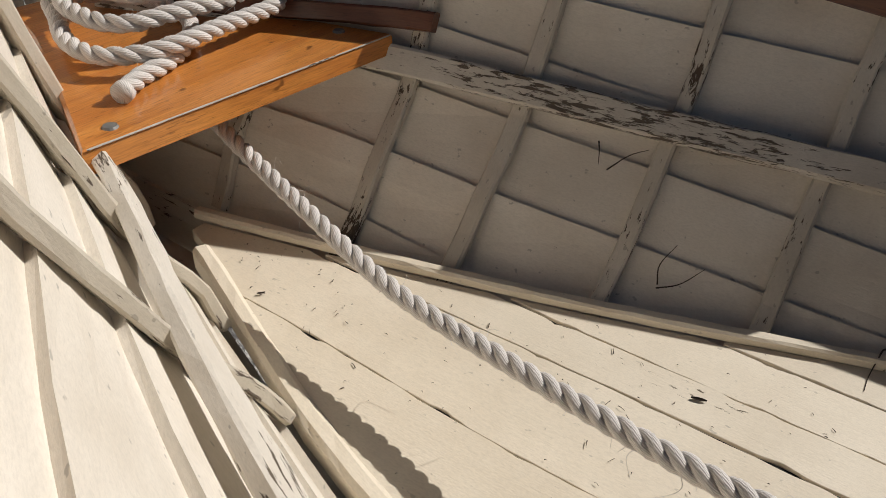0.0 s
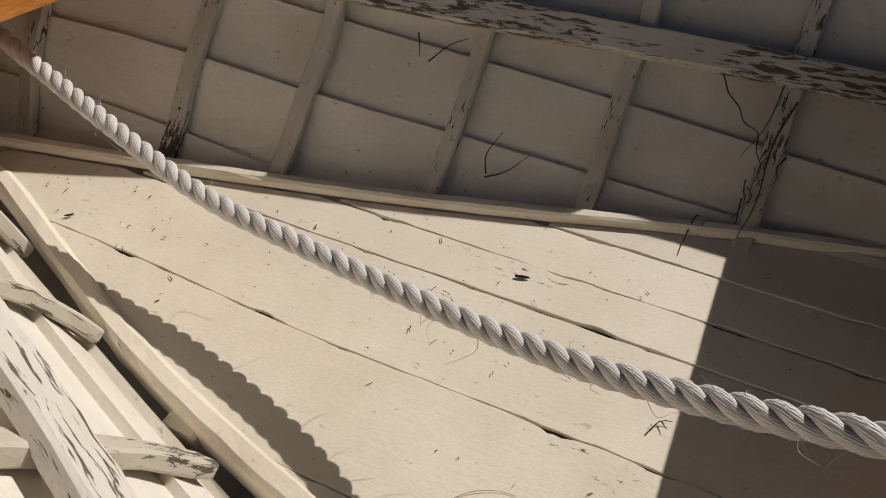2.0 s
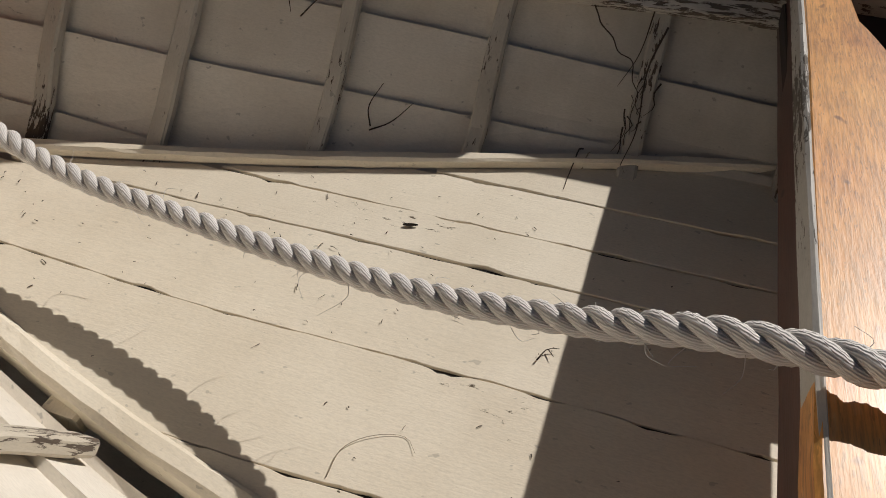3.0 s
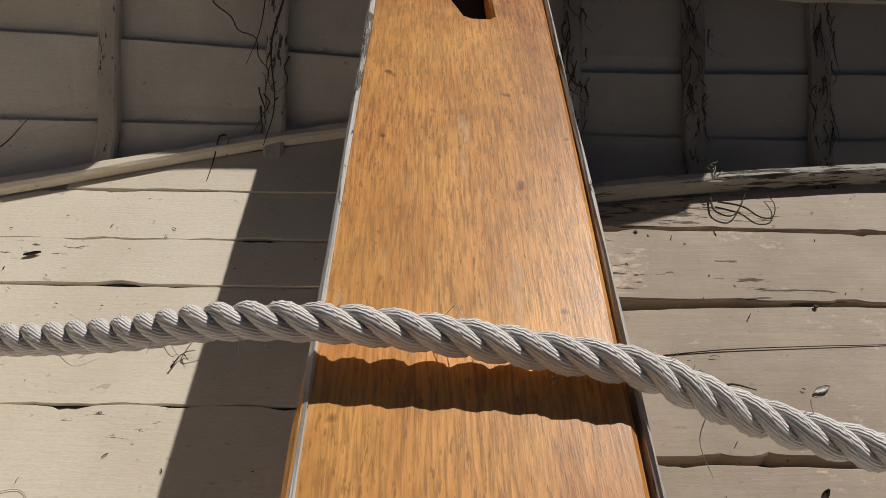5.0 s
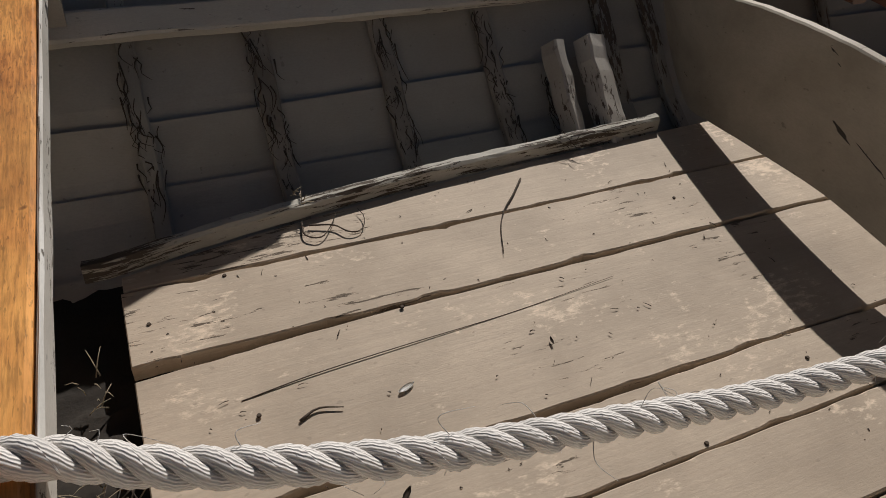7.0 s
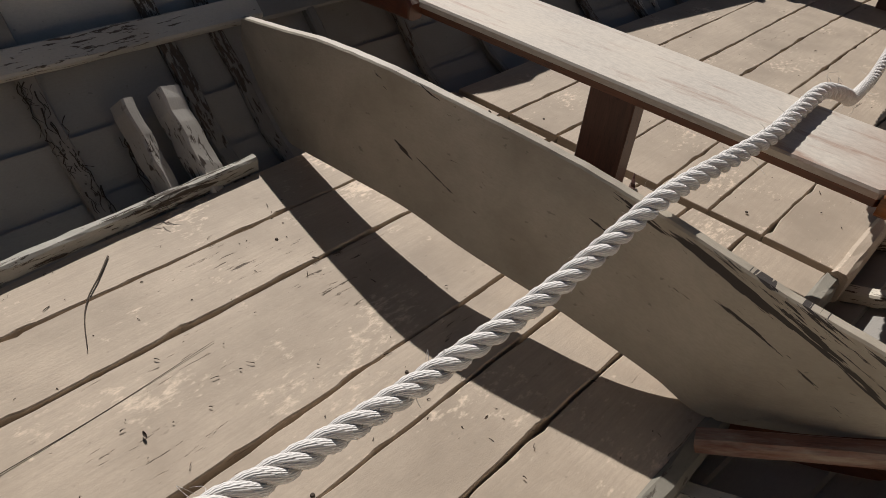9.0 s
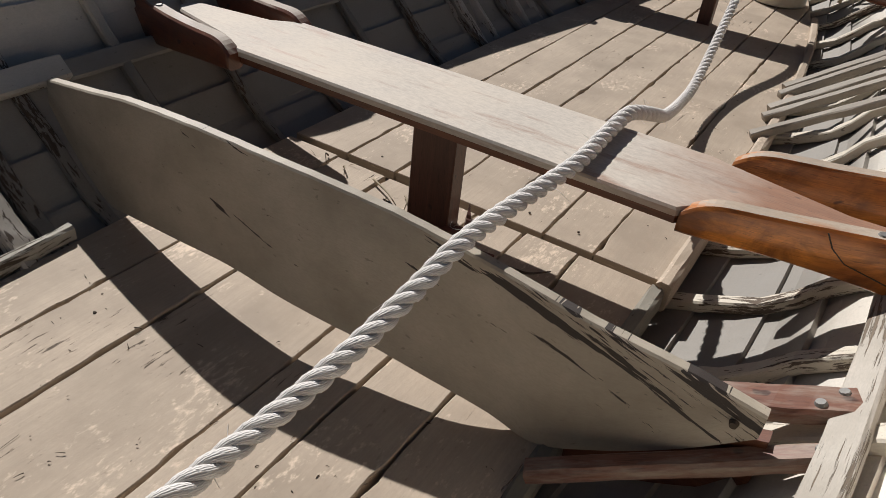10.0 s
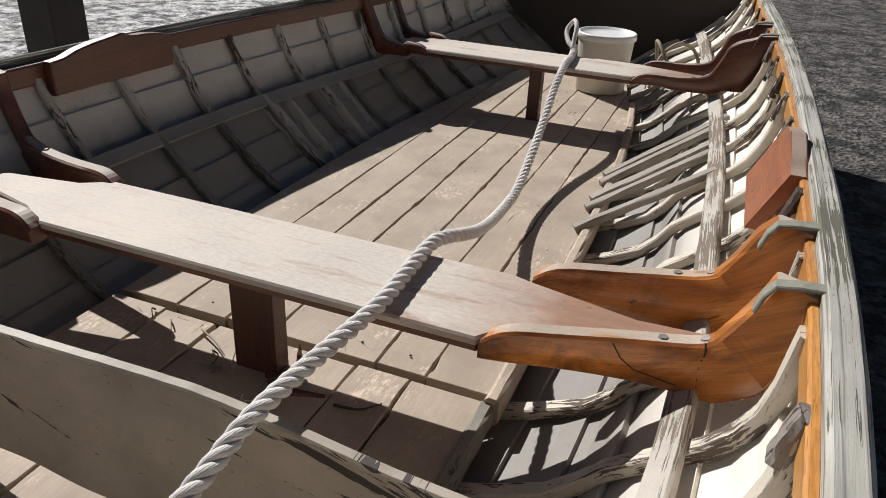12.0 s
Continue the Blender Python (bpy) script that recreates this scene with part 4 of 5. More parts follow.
panel_3 = floor_panel("worn tan bottom boards towards the stern", TAN_FLOOR, [-0.44, -0.305, -0.195, -0.083, 0.05, 0.166, 0.297, 0.5], 2.232, 4.9, far_3, near_3, gap=0.0035, seed=3)
part("bearer", bar((-0.252, -0.06, -0.034), (-0.252, -0.176, -0.034), 0.050, 0.034, r=0.004), CREAM_FLOOR, panel_1, "cream bearer end under the edge board")
for p, x0, x1 in ((panel_1, -0.75, 0.42), (panel_2, 0.85, 1.95), (panel_3, 2.4, 4.4)):
    for i in range(4):
        x = x0 + (x1 - x0) * i / 3
        f, n = {0: (far_1, near_1), 1: (far_2, near_2), 2: (far_3, near_3)}[(panel_1, panel_2, panel_3).index(p)]
        part("bearer", bar((x, n(x) + 0.03, -0.052), (x, f(x) - 0.03, -0.052), 0.05, 0.05), CREAM_RIB, p)


def edge_strip(parent, curve, x0, x1, w, h, z, mat, dy=0.0, wobble=0.001, seed=3, label="", steps=40, name="edge_strip"):
    path, sides = [], []
    for i in range(steps + 1):
        x = x0 + (x1 - x0) * i / steps
        e = 0.02
        t = Vector((2 * e, curve(x + e) - curve(x - e), 0)).normalized()
        path.append(Vector((x, curve(x) + dy, z)))
        sides.append((Vector((-t.y, t.x, 0)), Vector((0, 0, 1))))
    return part(name, swept(path, rect(w, h, min(w, h) * 0.22), sides, wobble, seed), mat, parent, label)


edge_strip(panel_1, far_1, -0.88, 0.563, 0.022, 0.020, 0.010, CREAM_FLOOR, dy=0.010, label="long thin cream batten along the boards' edge")
edge_strip(panel_1, near_1, -0.80, 0.563, 0.030, 0.050, -0.017, CREAM_FLOOR, dy=-0.012, label="cream painted edge board")
edge_strip(panel_2, far_2, 0.66, 1.655, 0.021, 0.030, 0.012, BATTEN_WOOD, dy=0.014, wobble=0.0010, label="split grey edge batten with flaked paint")
edge_strip(panel_2, near_2, 0.70, 2.2, 0.030, 0.05, -0.02, GREY_WOOD, dy=-0.012, wobble=0.002)
edge_strip(panel_3, near_3, 2.2, 4.4, 0.028, 0.06, -0.012, TAN_FLOOR, dy=-0.012, wobble=0.0015)


# ---- deep frames standing in from the planking ----
def deep_frame(x, width, y_foot, z_top, seed):
    path, sides = [], []
    n = Vector((0, -0.70, 0.714))
    z_top = min(z_top, sheer(x) - 0.03)
    for i in range(11):
        z = -0.02 + (z_top + 0.02) * i / 10
        path.append(Vector((x + 0.0012 * math.sin(i * 1.9 + seed), min(y_foot + 1.04 * z, hull_y(x, z, 1, 0.016) + 0.014) if z > 0.14 else y_foot + 1.04 * z, z)) - n * 0.02)
        # twisted towards the stern so that the sun catches the face
        sides.append((Vector((0.94, 0, 0)) - n * 0.342, n * 0.94 + Vector((0.342, 0, 0))))
    return part("frame", swept(path, rect(width, 0.040, 0.004), sides, 0.0012, seed), FRAME_PAINT, boat, "deep grey-cream frame with flaking paint")


# first two cut short where shade begins, so shade is in their shape
for x, w, y, z, seed in ((1.489, 0.027, 0.434, 0.140, 1), (1.568, 0.050, 0.434, 0.140, 2), (3.18, 0.06, 0.50, 0.19, 3), (3.27, 0.03, 0.50, 0.19, 4), (3.49, 0.06, 0.49, 0.19, 5), (3.59, 0.03, 0.49, 0.19, 6)):
    deep_frame(x, w, y, z, seed)


# ---- dividing board across the boat ----
def dividing_board():
    b = thing("dividing_board", "cracked cream painted dividing board set upright across the boat", "partition board")
    top = [(-0.667, 0.196), (-0.58, 0.206), (-0.442, 0.214), (-0.28, 0.235), (-0.167, 0.250), (-0.05, 0.262), (0.09, 0.273), (0.20, 0.276), (0.30, 0.266), (0.40, 0.250), (0.48, 0.233), (0.60, 0.208), (0.655, 0.196)]
    low = [(-0.667, 0.165), (-0.60, 0.105), (-0.50, 0.035), (-0.417, -0.001), (-0.349, 0.022), (-0.281, 0.040), (-0.18, 0.056), (-0.10, 0.063), (0.0, 0.072), (0.06, 0.074), (0.13, 0.071), (0.22, 0.060), (0.312, 0.045), (0.40, 0.028), (0.478, 0.018), (0.588, 0.083), (0.655, 0.15)]
    # the plank is bowed towards the bow, its foot more than its head
    foot = [(-0.67, 1.758), (-0.40, 1.738), (-0.26, 1.714), (-0.14, 1.704), (0.0, 1.693), (0.11, 1.701), (0.24, 1.712), (0.39, 1.734), (0.53, 1.758), (0.66, 1.780)]
    head = [(-0.67, 1.762), (-0.45, 1.766), (-0.30, 1.766), (-0.15, 1.758), (-0.04, 1.745), (0.07, 1.732), (0.20, 1.725), (0.39, 1.745), (0.52, 1.762), (0.66, 1.785)]

    def at(table, y):
        return smooth_at([p[0] for p in table], [p[1] for p in table], y)

    bm = bmesh.new()
    rings, us, r, w = [], [], 0.003, 0.020
    for i in range(111):
        y = -0.667 + 1.322 * i / 110
        xf, xh, z0, z1 = at(foot, y), at(head, y), at(low, y), at(top, y) + 0.0012 * noise.noise((y * 30, 0, 2))
        ring = [(xf + (xh - xf) * k / 6, y, z0 + (z1 - r - z0) * k / 6) for k in range(7)]
        ring += [(xh + r, y, z1), (xh + w - r, y, z1), (xh + w, y, z1 - r), (xf + w, y, z0)]
        rings.append(ring)
        us.append(y)
    grid_solid(bm, rings, (us, [0.04 * k for k in range(7)] + [0.245, 0.26, 0.265, 0.5, 0.52]))
    part("panel", bm, BOARD_PAINT, b)
    # added filler: blocks sun under the board's end and leaves it dark
    ys = [-0.40 - 0.035 * i for i in range(9)]
    upper = [(y, smooth_at([-0.68, -0.60, -0.50, -0.40], [0.155, 0.125, 0.055, 0.02], y)) for y in ys]
    lower = [(y, min(smooth_at([-0.75, -0.66, -0.55, -0.45, -0.40], [0.11, 0.055, -0.01, -0.04, -0.05], y), q - 0.01)) for (y, q) in upper]
    bm = slab(upper + lower[::-1], 1.772, 1.796, along=(1, 0), r=0.003)
    for v in bm.verts:
        y, z, t = v.co
        v.co = (t, y, z)
    bmesh.ops.recalc_face_normals(bm, faces=bm.faces[:])
    part("chock", bm, DARK_VARNISH, b, "added dark filler that blocks light under the board's end")
    part("bolt_hole", bolt_head((1.7545, -0.638, 0.172), 0.006, 0.006, axis=(-1, 0, 0)), DARK_DEBRIS, b, "dark bolt hole")
    return b


dividing_board()
for ends, w, bolts in ((((1.672, -0.44, 0.024), (1.795, -0.757, 0.165)), 0.030, (0.93,)), (((1.805, -0.585, 0.140), (1.872, -0.757, 0.178)), 0.050, (0.78, 0.90))):
    c = thing("cleat", "worn red-brown cleat bolted beside the dividing board", "cleat", "cleats of the dividing board")
    p0, p1 = Vector(ends[0]), Vector(ends[1])
    part("bar", bar(p0, p1, w, 0.024, r=0.005, wobble=0.0008, steps=10), CLEAT_WOOD, c)
    for n, k in enumerate(bolts):
        part("bolt", bolt_head(p0.lerp(p1, k) + Vector((-0.012 + 0.024 * n if len(bolts) > 1 else 0, 0.004, 0.0125)), 0.008, axis=(0, 0.4, 1)), STEEL, c)


# ---- slats over the bilge ----
for i, (xa, xb, w) in enumerate(((3.47, 3.755, 0.028), (3.395, 3.675, 0.024), (3.25, 3.49, 0.030), (3.175, 3.40, 0.024), (3.02, 3.19, 0.026))):
    s = thing("slat", "loose worn tan bilge slat leaning on the riser", "slat", "bilge slats")
    part("board", bar((xa, -0.418, 0.008), (xb, -0.752, 0.186), w, 0.022, wobble=0.0012, steps=8, seed=i), SLAT_WOOD, s)


# ---- rope ----
def spline(points, step=0.004):
    """Points along a smooth curve through the given ones, evenly spaced."""
    pts = [Vector(p) for p in points]
    ds = [0.0]
    for a, b in zip(pts[:-1], pts[1:]):
        ds.append(ds[-1] + (b - a).length)
    n = max(2, int(ds[-1] / step))
    cols = [[p[k] for p in pts] for k in range(3)]
    return [Vector([smooth_at(ds, c, ds[-1] * i / n) for c in cols]) for i in range(n + 1)]


def rope_strands(points, radius=0.0142, pitch=0.079, turn=1, phase=0.0, step=0.0055, ring=9, thin_end=0):
    """Three twisted strands along a curve: one bmesh a strand."""
    line = spline(points, step)
    up = Vector((0, 0, 1))
    frames, prev = [], None
    for i, p in enumerate(line):
        t = (line[min(i + 1, len(line) - 1)] - line[max(i - 1, 0)]).normalized()
        if prev is None:
            a = t.cross(up if abs(t.z) < 0.9 else Vector((1, 0, 0))).normalized()
        else:
            a = (prev - t * prev.dot(t)).normalized()
        prev = a
        frames.append((t, a, t.cross(a)))
    out = []
    r_off, r_s = radius * 0.565, radius * 0.475
    for s in range(3):
        centres = []
        for i, (p, (t, a, b)) in enumerate(zip(line, frames)):
            ang = phase + turn * 2 * math.pi * i * step / pitch + s * 2 * math.pi / 3
            centres.append(p + (a * math.cos(ang) + b * math.sin(ang)) * r_off)
        bm = bmesh.new()
        rings, us = [], []
        for i, p in enumerate(centres):
            d = (centres[min(i + 1, len(centres) - 1)] - centres[max(i - 1, 0)]).normalized()
            rad = (p - line[i]).normalized()
            sd = d.cross(rad).normalized()
            rad = sd.cross(d).normalized()
            rings.append([p + (rad * math.cos(2 * math.pi * k / ring) * 0.96 + sd * math.sin(2 * math.pi * k / ring) * 1.10) * r_s for k in range(ring)])
            us.append(i * step)
        grid_solid(bm, rings, (us, [2 * math.pi * r_s * k / ring for k in range(ring + 1)]))
        for f in bm.faces:
            f.smooth = len(f.verts) == 4
        out.append(bm)
    return out


def rope(name, points, label, **kw):
    r = thing(name, label, "rope")
    for bm in rope_strands(points, **kw):
        part("strand", bm, ROPE, r)
    return r


ROPE_LINE = [(-1.02, 0.18, 0.225), (-0.88, 0.18, 0.205), (-0.757, 0.153, 0.180), (-0.570, 0.106, 0.150), (-0.368, 0.057, 0.125), (-0.193, 0.030, 0.126), (0.015, -0.011, 0.147),
             (0.148, -0.046, 0.180), (0.29, -0.085, 0.238), (0.38, -0.114, 0.289), (0.452, -0.131, 0.310), (0.52, -0.138, 0.310), (0.60, -0.148, 0.304), (0.672, -0.161, 0.300),
             (0.74, -0.180, 0.280), (0.88, -0.213, 0.262), (1.06, -0.218, 0.221), (1.21, -0.221, 0.190), (1.40, -0.236, 0.192), (1.55, -0.255, 0.219), (1.66, -0.264, 0.245), (1.735, -0.268, 0.262), (1.84, -0.272, 0.262), (1.94, -0.282, 0.263), (2.048, -0.293, 0.266),
             (2.17, -0.288, 0.266), (2.295, -0.285, 0.264), (2.350, -0.290, 0.250), (2.435, -0.296, 0.220), (2.62, -0.275, 0.150), (2.85, -0.250, 0.095), (3.04, -0.234, 0.077), (3.25, -0.212, 0.102), (3.50, -0.185, 0.162),
             (3.72, -0.162, 0.228), (3.86, -0.152, 0.256), (3.92, -0.148, 0.260), (4.02, -0.140, 0.259), (4.13, -0.125, 0.260), (4.19, -0.115, 0.268)]
MOORING = rope("mooring_rope", ROPE_LINE, "thick grey-white three-strand rope lying along the boat")


def coil_points():
    """Loose turns lying one over another, then the free end on the seat."""
    return [(-0.782, -0.014, 0.327), (-0.806, 0.035, 0.327), (-0.817, 0.083, 0.327), (-0.84, 0.135, 0.327), (-0.89, 0.20, 0.327), (-0.97, 0.25, 0.327), (-1.06, 0.255, 0.329), (-1.13, 0.20, 0.338),
            (-1.135, 0.125, 0.348), (-1.047, 0.071, 0.348), (-0.947, 0.023, 0.344), (-0.876, 0.022, 0.344), (-0.833, 0.059, 0.346), (-0.814, 0.118, 0.351), (-0.818, 0.198, 0.352), (-0.822, 0.275, 0.351),
            (-0.835, 0.345, 0.350), (-0.90, 0.39, 0.352), (-0.99, 0.385, 0.358), (-1.09, 0.33, 0.366), (-1.13, 0.24, 0.374), (-1.10, 0.14, 0.376), (-1.04, 0.082, 0.373), (-0.975, 0.066, 0.371), (-0.915, 0.068, 0.371),
            (-0.879, 0.090, 0.373), (-0.863, 0.135, 0.377), (-0.852, 0.182, 0.379), (-0.845, 0.235, 0.379), (-0.87, 0.31, 0.378), (-0.94, 0.35, 0.381), (-1.03, 0.33, 0.389), (-1.09, 0.26, 0.397), (-1.08, 0.17, 0.400),
            (-1.0, 0.115, 0.399), (-0.91, 0.128, 0.399), (-0.884, 0.165, 0.403), (-0.872, 0.22, 0.405), (-0.91, 0.29, 0.405), (-1.0, 0.30, 0.409), (-1.06, 0.24, 0.414), (-1.04, 0.18, 0.418)]


COIL = coil_points()
COILED = rope("rope_coil", COIL, "grey-white rope coiled on the bow seat")


# ---- bucket ----
def bucket(at):
    b = thing("bucket", "cream-white plastic bucket with a lid standing in the stern", "bucket", at=at)
    x, y, z = 0, 0, 0

    def turned(prof, n=40):
        bm = bmesh.new()
        rings = [[(r * math.cos(2 * math.pi * k / n), r * math.sin(2 * math.pi * k / n), h) for k in range(n)] for r, h in prof]
        grid_solid(bm, rings, ([h for _, h in prof], [0.02 * k for k in range(n + 1)]))
        for f in bm.faces:
            f.smooth = len(f.verts) == 4
        return bm

    part("body", turned([(0.108, 0), (0.112, 0.004), (0.126, 0.23), (0.126, 0.250)]), BUCKET_WHITE, b)
    part("lid", turned([(0.129, 0.235), (0.134, 0.237), (0.134, 0.260), (0.130, 0.265), (0.124, 0.265), (0.121, 0.257), (0.05, 0.256), (0.003, 0.256)]), BUCKET_RIM, b, "white lid with a raised rim")
    return b


bucket((4.60, -0.172, 0.003))

# ---- timber post beyond the boat ----
post = thing("timber_post", "dark weathered timber post standing in the gravel", "post")
part("shaft", bar((4.0, 2.54, -0.4), (4.0, 2.54, 1.9), 0.22, 0.22, up=(0, 1, 0), r=0.01), POST_WOOD, post)

# ---- rope's loose fibres ----
def tube(points, r0, r1, sides=5, step=0.006):
    line = spline(points, step)
    bm = bmesh.new()
    rings, us = [], []
    prev = None
    for i, p in enumerate(line):
        t = (line[min(i + 1, len(line) - 1)] - line[max(i - 1, 0)]).normalized()
        a = t.cross(Vector((0, 0, 1)) if abs(t.z) < 0.9 else Vector((1, 0, 0))).normalized() if prev is None else (prev - t * prev.dot(t)).normalized()
        prev = a
        b = t.cross(a)
        r = r0 + (r1 - r0) * i / max(1, len(line) - 1)
        rings.append([p + (a * math.cos(2 * math.pi * k / sides) + b * math.sin(2 * math.pi * k / sides)) * r for k in range(sides)])
        us.append(i * step)
    grid_solid(bm, rings, (us, [0.004 * k for k in range(sides + 1)]))
    for f in bm.faces:
        f.smooth = True
    return bm


def joined(meshes):
    bm = bmesh.new()
    for m in meshes:
        tmp = bpy.data.meshes.new("joined")
        m.to_mesh(tmp)
        m.free()
        bm.from_mesh(tmp)
        bpy.data.meshes.remove(tmp)
    return bm


def rope_fuzz(parent, line_points, count, seed, radius=0.0125):
    rng = random.Random(seed)
    line = spline(line_points, 0.01)
    out = []
    for _ in range(count):
        i = rng.randrange(2, len(line) - 3)
        t = (line[i + 1] - line[i]).normalized()
        a = t.cross(Vector((0, 0, 1))).normalized()
        ang = rng.uniform(0, 2 * math.pi)
        n = a * math.cos(ang) + t.cross(a) * math.sin(ang)
        p = line[i] + n * radius
        L = rng.choice((0.008, 0.012, 0.018, 0.03))
        bend = Vector((rng.uniform(-1, 1), rng.uniform(-1, 1), rng.uniform(-1.2, 0.4)))
        out.append(tube([p - n * 0.003, p + (n * 0.5 + t * rng.uniform(-0.6, 0.6)) * L, p + (n * 0.7 + bend * 0.7) * L], 0.00045, 0.0002, 3, 0.004))
    tagged(part("fuzz", joined(out), ROPE, parent), kind="stuff")


rope_fuzz(MOORING, ROPE_LINE, 190, 11)
rope_fuzz(COILED, COIL, 40, 12)
part("rope_whipping", tube([(-0.779, -0.020, 0.327), (-0.784, -0.009, 0.327)], 0.0155, 0.0155, 12), ROPE, COILED, "frayed whipped rope end")


# ---- twigs, leaves, straw and string ----
def twig(points, r, mat, label, category="twig", name="twig", group="twigs and debris in the boat", r1=None):
    ob = mesh_object(name, tube(points, r, r * 0.35 if r1 is None else r1, 5, 0.008), mat)
    return tagged(ob, label, category, group)


def on_floor(pts, z=0.003):
    return [(x, y, z + 0.002 * math.sin(i * 2.1) ** 2) for i, (x, y) in enumerate(pts)]


def on_hull(pts, side=1, out=0.006):
    return [Vector((x, hull_y(x, z, side), z)) + inward(x, z, side) * (out + 0.006 * (i % 2)) for i, (x, z) in enumerate(pts)]


twig(on_floor([(0.958, 0.372), (0.955, 0.338), (0.973, 0.327), (0.998, 0.353), (1.013, 0.380)], 0.006), 0.0016, DARK_DEBRIS, "dark looped plant stem lying on the boards")
twig(on_floor([(0.966, 0.361), (1.001, 0.348), (1.017, 0.327), (1.034, 0.326), (1.049, 0.355), (1.046, 0.376)], 0.006), 0.0016, DARK_DEBRIS, "dark looped plant stem lying on the boards")
twig(on_floor([(1.329, 0.376), (1.294, 0.337), (1.264, 0.307), (1.243, 0.277), (1.214, 0.211)]), 0.0017, DARK_DEBRIS, "thin bent dark twig lying on the boards")
twig(on_floor([(0.81, 0.081), (0.892, 0.090), (1.012, 0.097), (1.176, 0.105), (1.345, 0.120)], -0.0009), 0.0009, DARK_DEBRIS, "long thin dry stem on the worn boards")
twig(on_floor([(0.865, 0.03), (0.887, 0.039), (0.916, 0.031)], 0.0008), 0.0020, DARK_DEBRIS, "short dark twig lying on the boards")
twig(on_hull([(-0.11, 0.022), (-0.118, 0.042), (-0.106, 0.073)]), 0.0014, DARK_DEBRIS, "small curled tendril against the planking")
twig(on_hull([(-0.11, 0.018), (-0.08, 0.025), (-0.053, 0.049)]), 0.0014, DARK_DEBRIS, "small curled tendril against the planking")
twig(on_hull([(0.186, 0.193), (0.188, 0.176), (0.202, 0.158), (0.209, 0.147), (0.232, 0.134), (0.246, 0.117), (0.269, 0.111), (0.277, 0.088), (0.290, 0.075), (0.286, 0.050), (0.291, 0.024)], out=0.022), 0.0015, DARK_DEBRIS, "dry brown vine hanging down the planking")
twig(on_hull([(0.287, 0.172), (0.277, 0.114), (0.256, 0.081)], out=0.024), 0.0013, DARK_DEBRIS, "dry brown vine hanging down the planking")
twig(on_hull([(0.312, 0.15), (0.296, 0.10), (0.300, 0.03), (0.288, -0.01)], out=0.026), 0.0018, DARK_DEBRIS, "dry brown vine hanging down the planking")
twig(on_hull([(-0.285, 0.185), (-0.276, 0.170), (-0.271, 0.155)], out=0.008), 0.0014, DARK_DEBRIS, "small dry tendril under the riser")
twig(on_hull([(-0.255, 0.150), (-0.228, 0.172), (-0.205, 0.184)], out=0.008), 0.0014, DARK_DEBRIS, "small dry tendril under the riser")
twig([(0.226, 0.486, 0.018), (0.221, 0.470, 0.026), (0.219, 0.456, 0.018), (0.215, 0.425, 0.004), (0.214, 0.392, 0.003)], 0.0016, DARK_DEBRIS, "dark twine tied round the thin batten")
twig([(0.232, 0.452, 0.004), (0.236, 0.466, 0.024), (0.240, 0.482, 0.018)], 0.0014, STRAW, "pale twine tied round the thin batten")
twig(on_floor([(0.07, -0.162), (0.073, -0.126), (0.101, -0.1), (0.133, -0.092), (0.148, -0.108)], 0.001), 0.0006, STRAW, "curved straw lying on the cream boards")
twig(on_floor([(0.244, 0.056), (0.254, 0.076), (0.267, 0.080)]), 0.0011, DARK_DEBRIS, "forked dry twig on the cream boards")
twig(on_floor([(0.254, 0.076), (0.262, 0.066)]), 0.0009, DARK_DEBRIS, "forked dry twig on the cream boards")
twig(on_floor([(2.076, -0.188), (2.083, -0.237), (2.115, -0.267)], 0.004), 0.0035, DARK_DEBRIS, "dark curled leaf stalk on the boards")
twig(on_floor([(2.166, 0.177), (2.138, 0.12), (2.109, 0.077)], 0.008), 0.0028, STRAW, "pale split straw on the boards")
def bark(x, z0, z1, count, seed):
    """Dark stringy shreds hanging from a far rib."""
    rng = random.Random(seed)
    out = []
    for _ in range(count):
        z = rng.uniform(z0, z1)
        L = rng.uniform(0.012, 0.045)
        dx = rng.uniform(-0.020, 0.020)
        pts = []
        for k in range(4):
            zz = z - L * k / 3
            xx = x + dx + rng.uniform(-0.006, 0.006) + (rng.uniform(-0.012, 0.012) if k == 3 else 0)
            pts.append(Vector((xx, hull_y(xx, zz, 1), zz)) + inward(xx, zz, 1) * rng.uniform(0.015, 0.021))
        out.append(tube(pts, rng.uniform(0.0006, 0.0018), 0.0004, 4, 0.008))
    return tagged(mesh_object("bark_mat", joined(out), DARK_DEBRIS), "dark stringy bark shreds clinging to a rib", "bark", "bark shreds on the ribs", kind="stuff")


for n, (x, top) in enumerate(((0.30, 0.10), (0.77, 0.16), (0.968, 0.17), (1.18, 0.17), (1.38, 0.16), (1.489, 0.06))):
    bark(x, 0.0, top, 34 if n else 14, 40 + n)


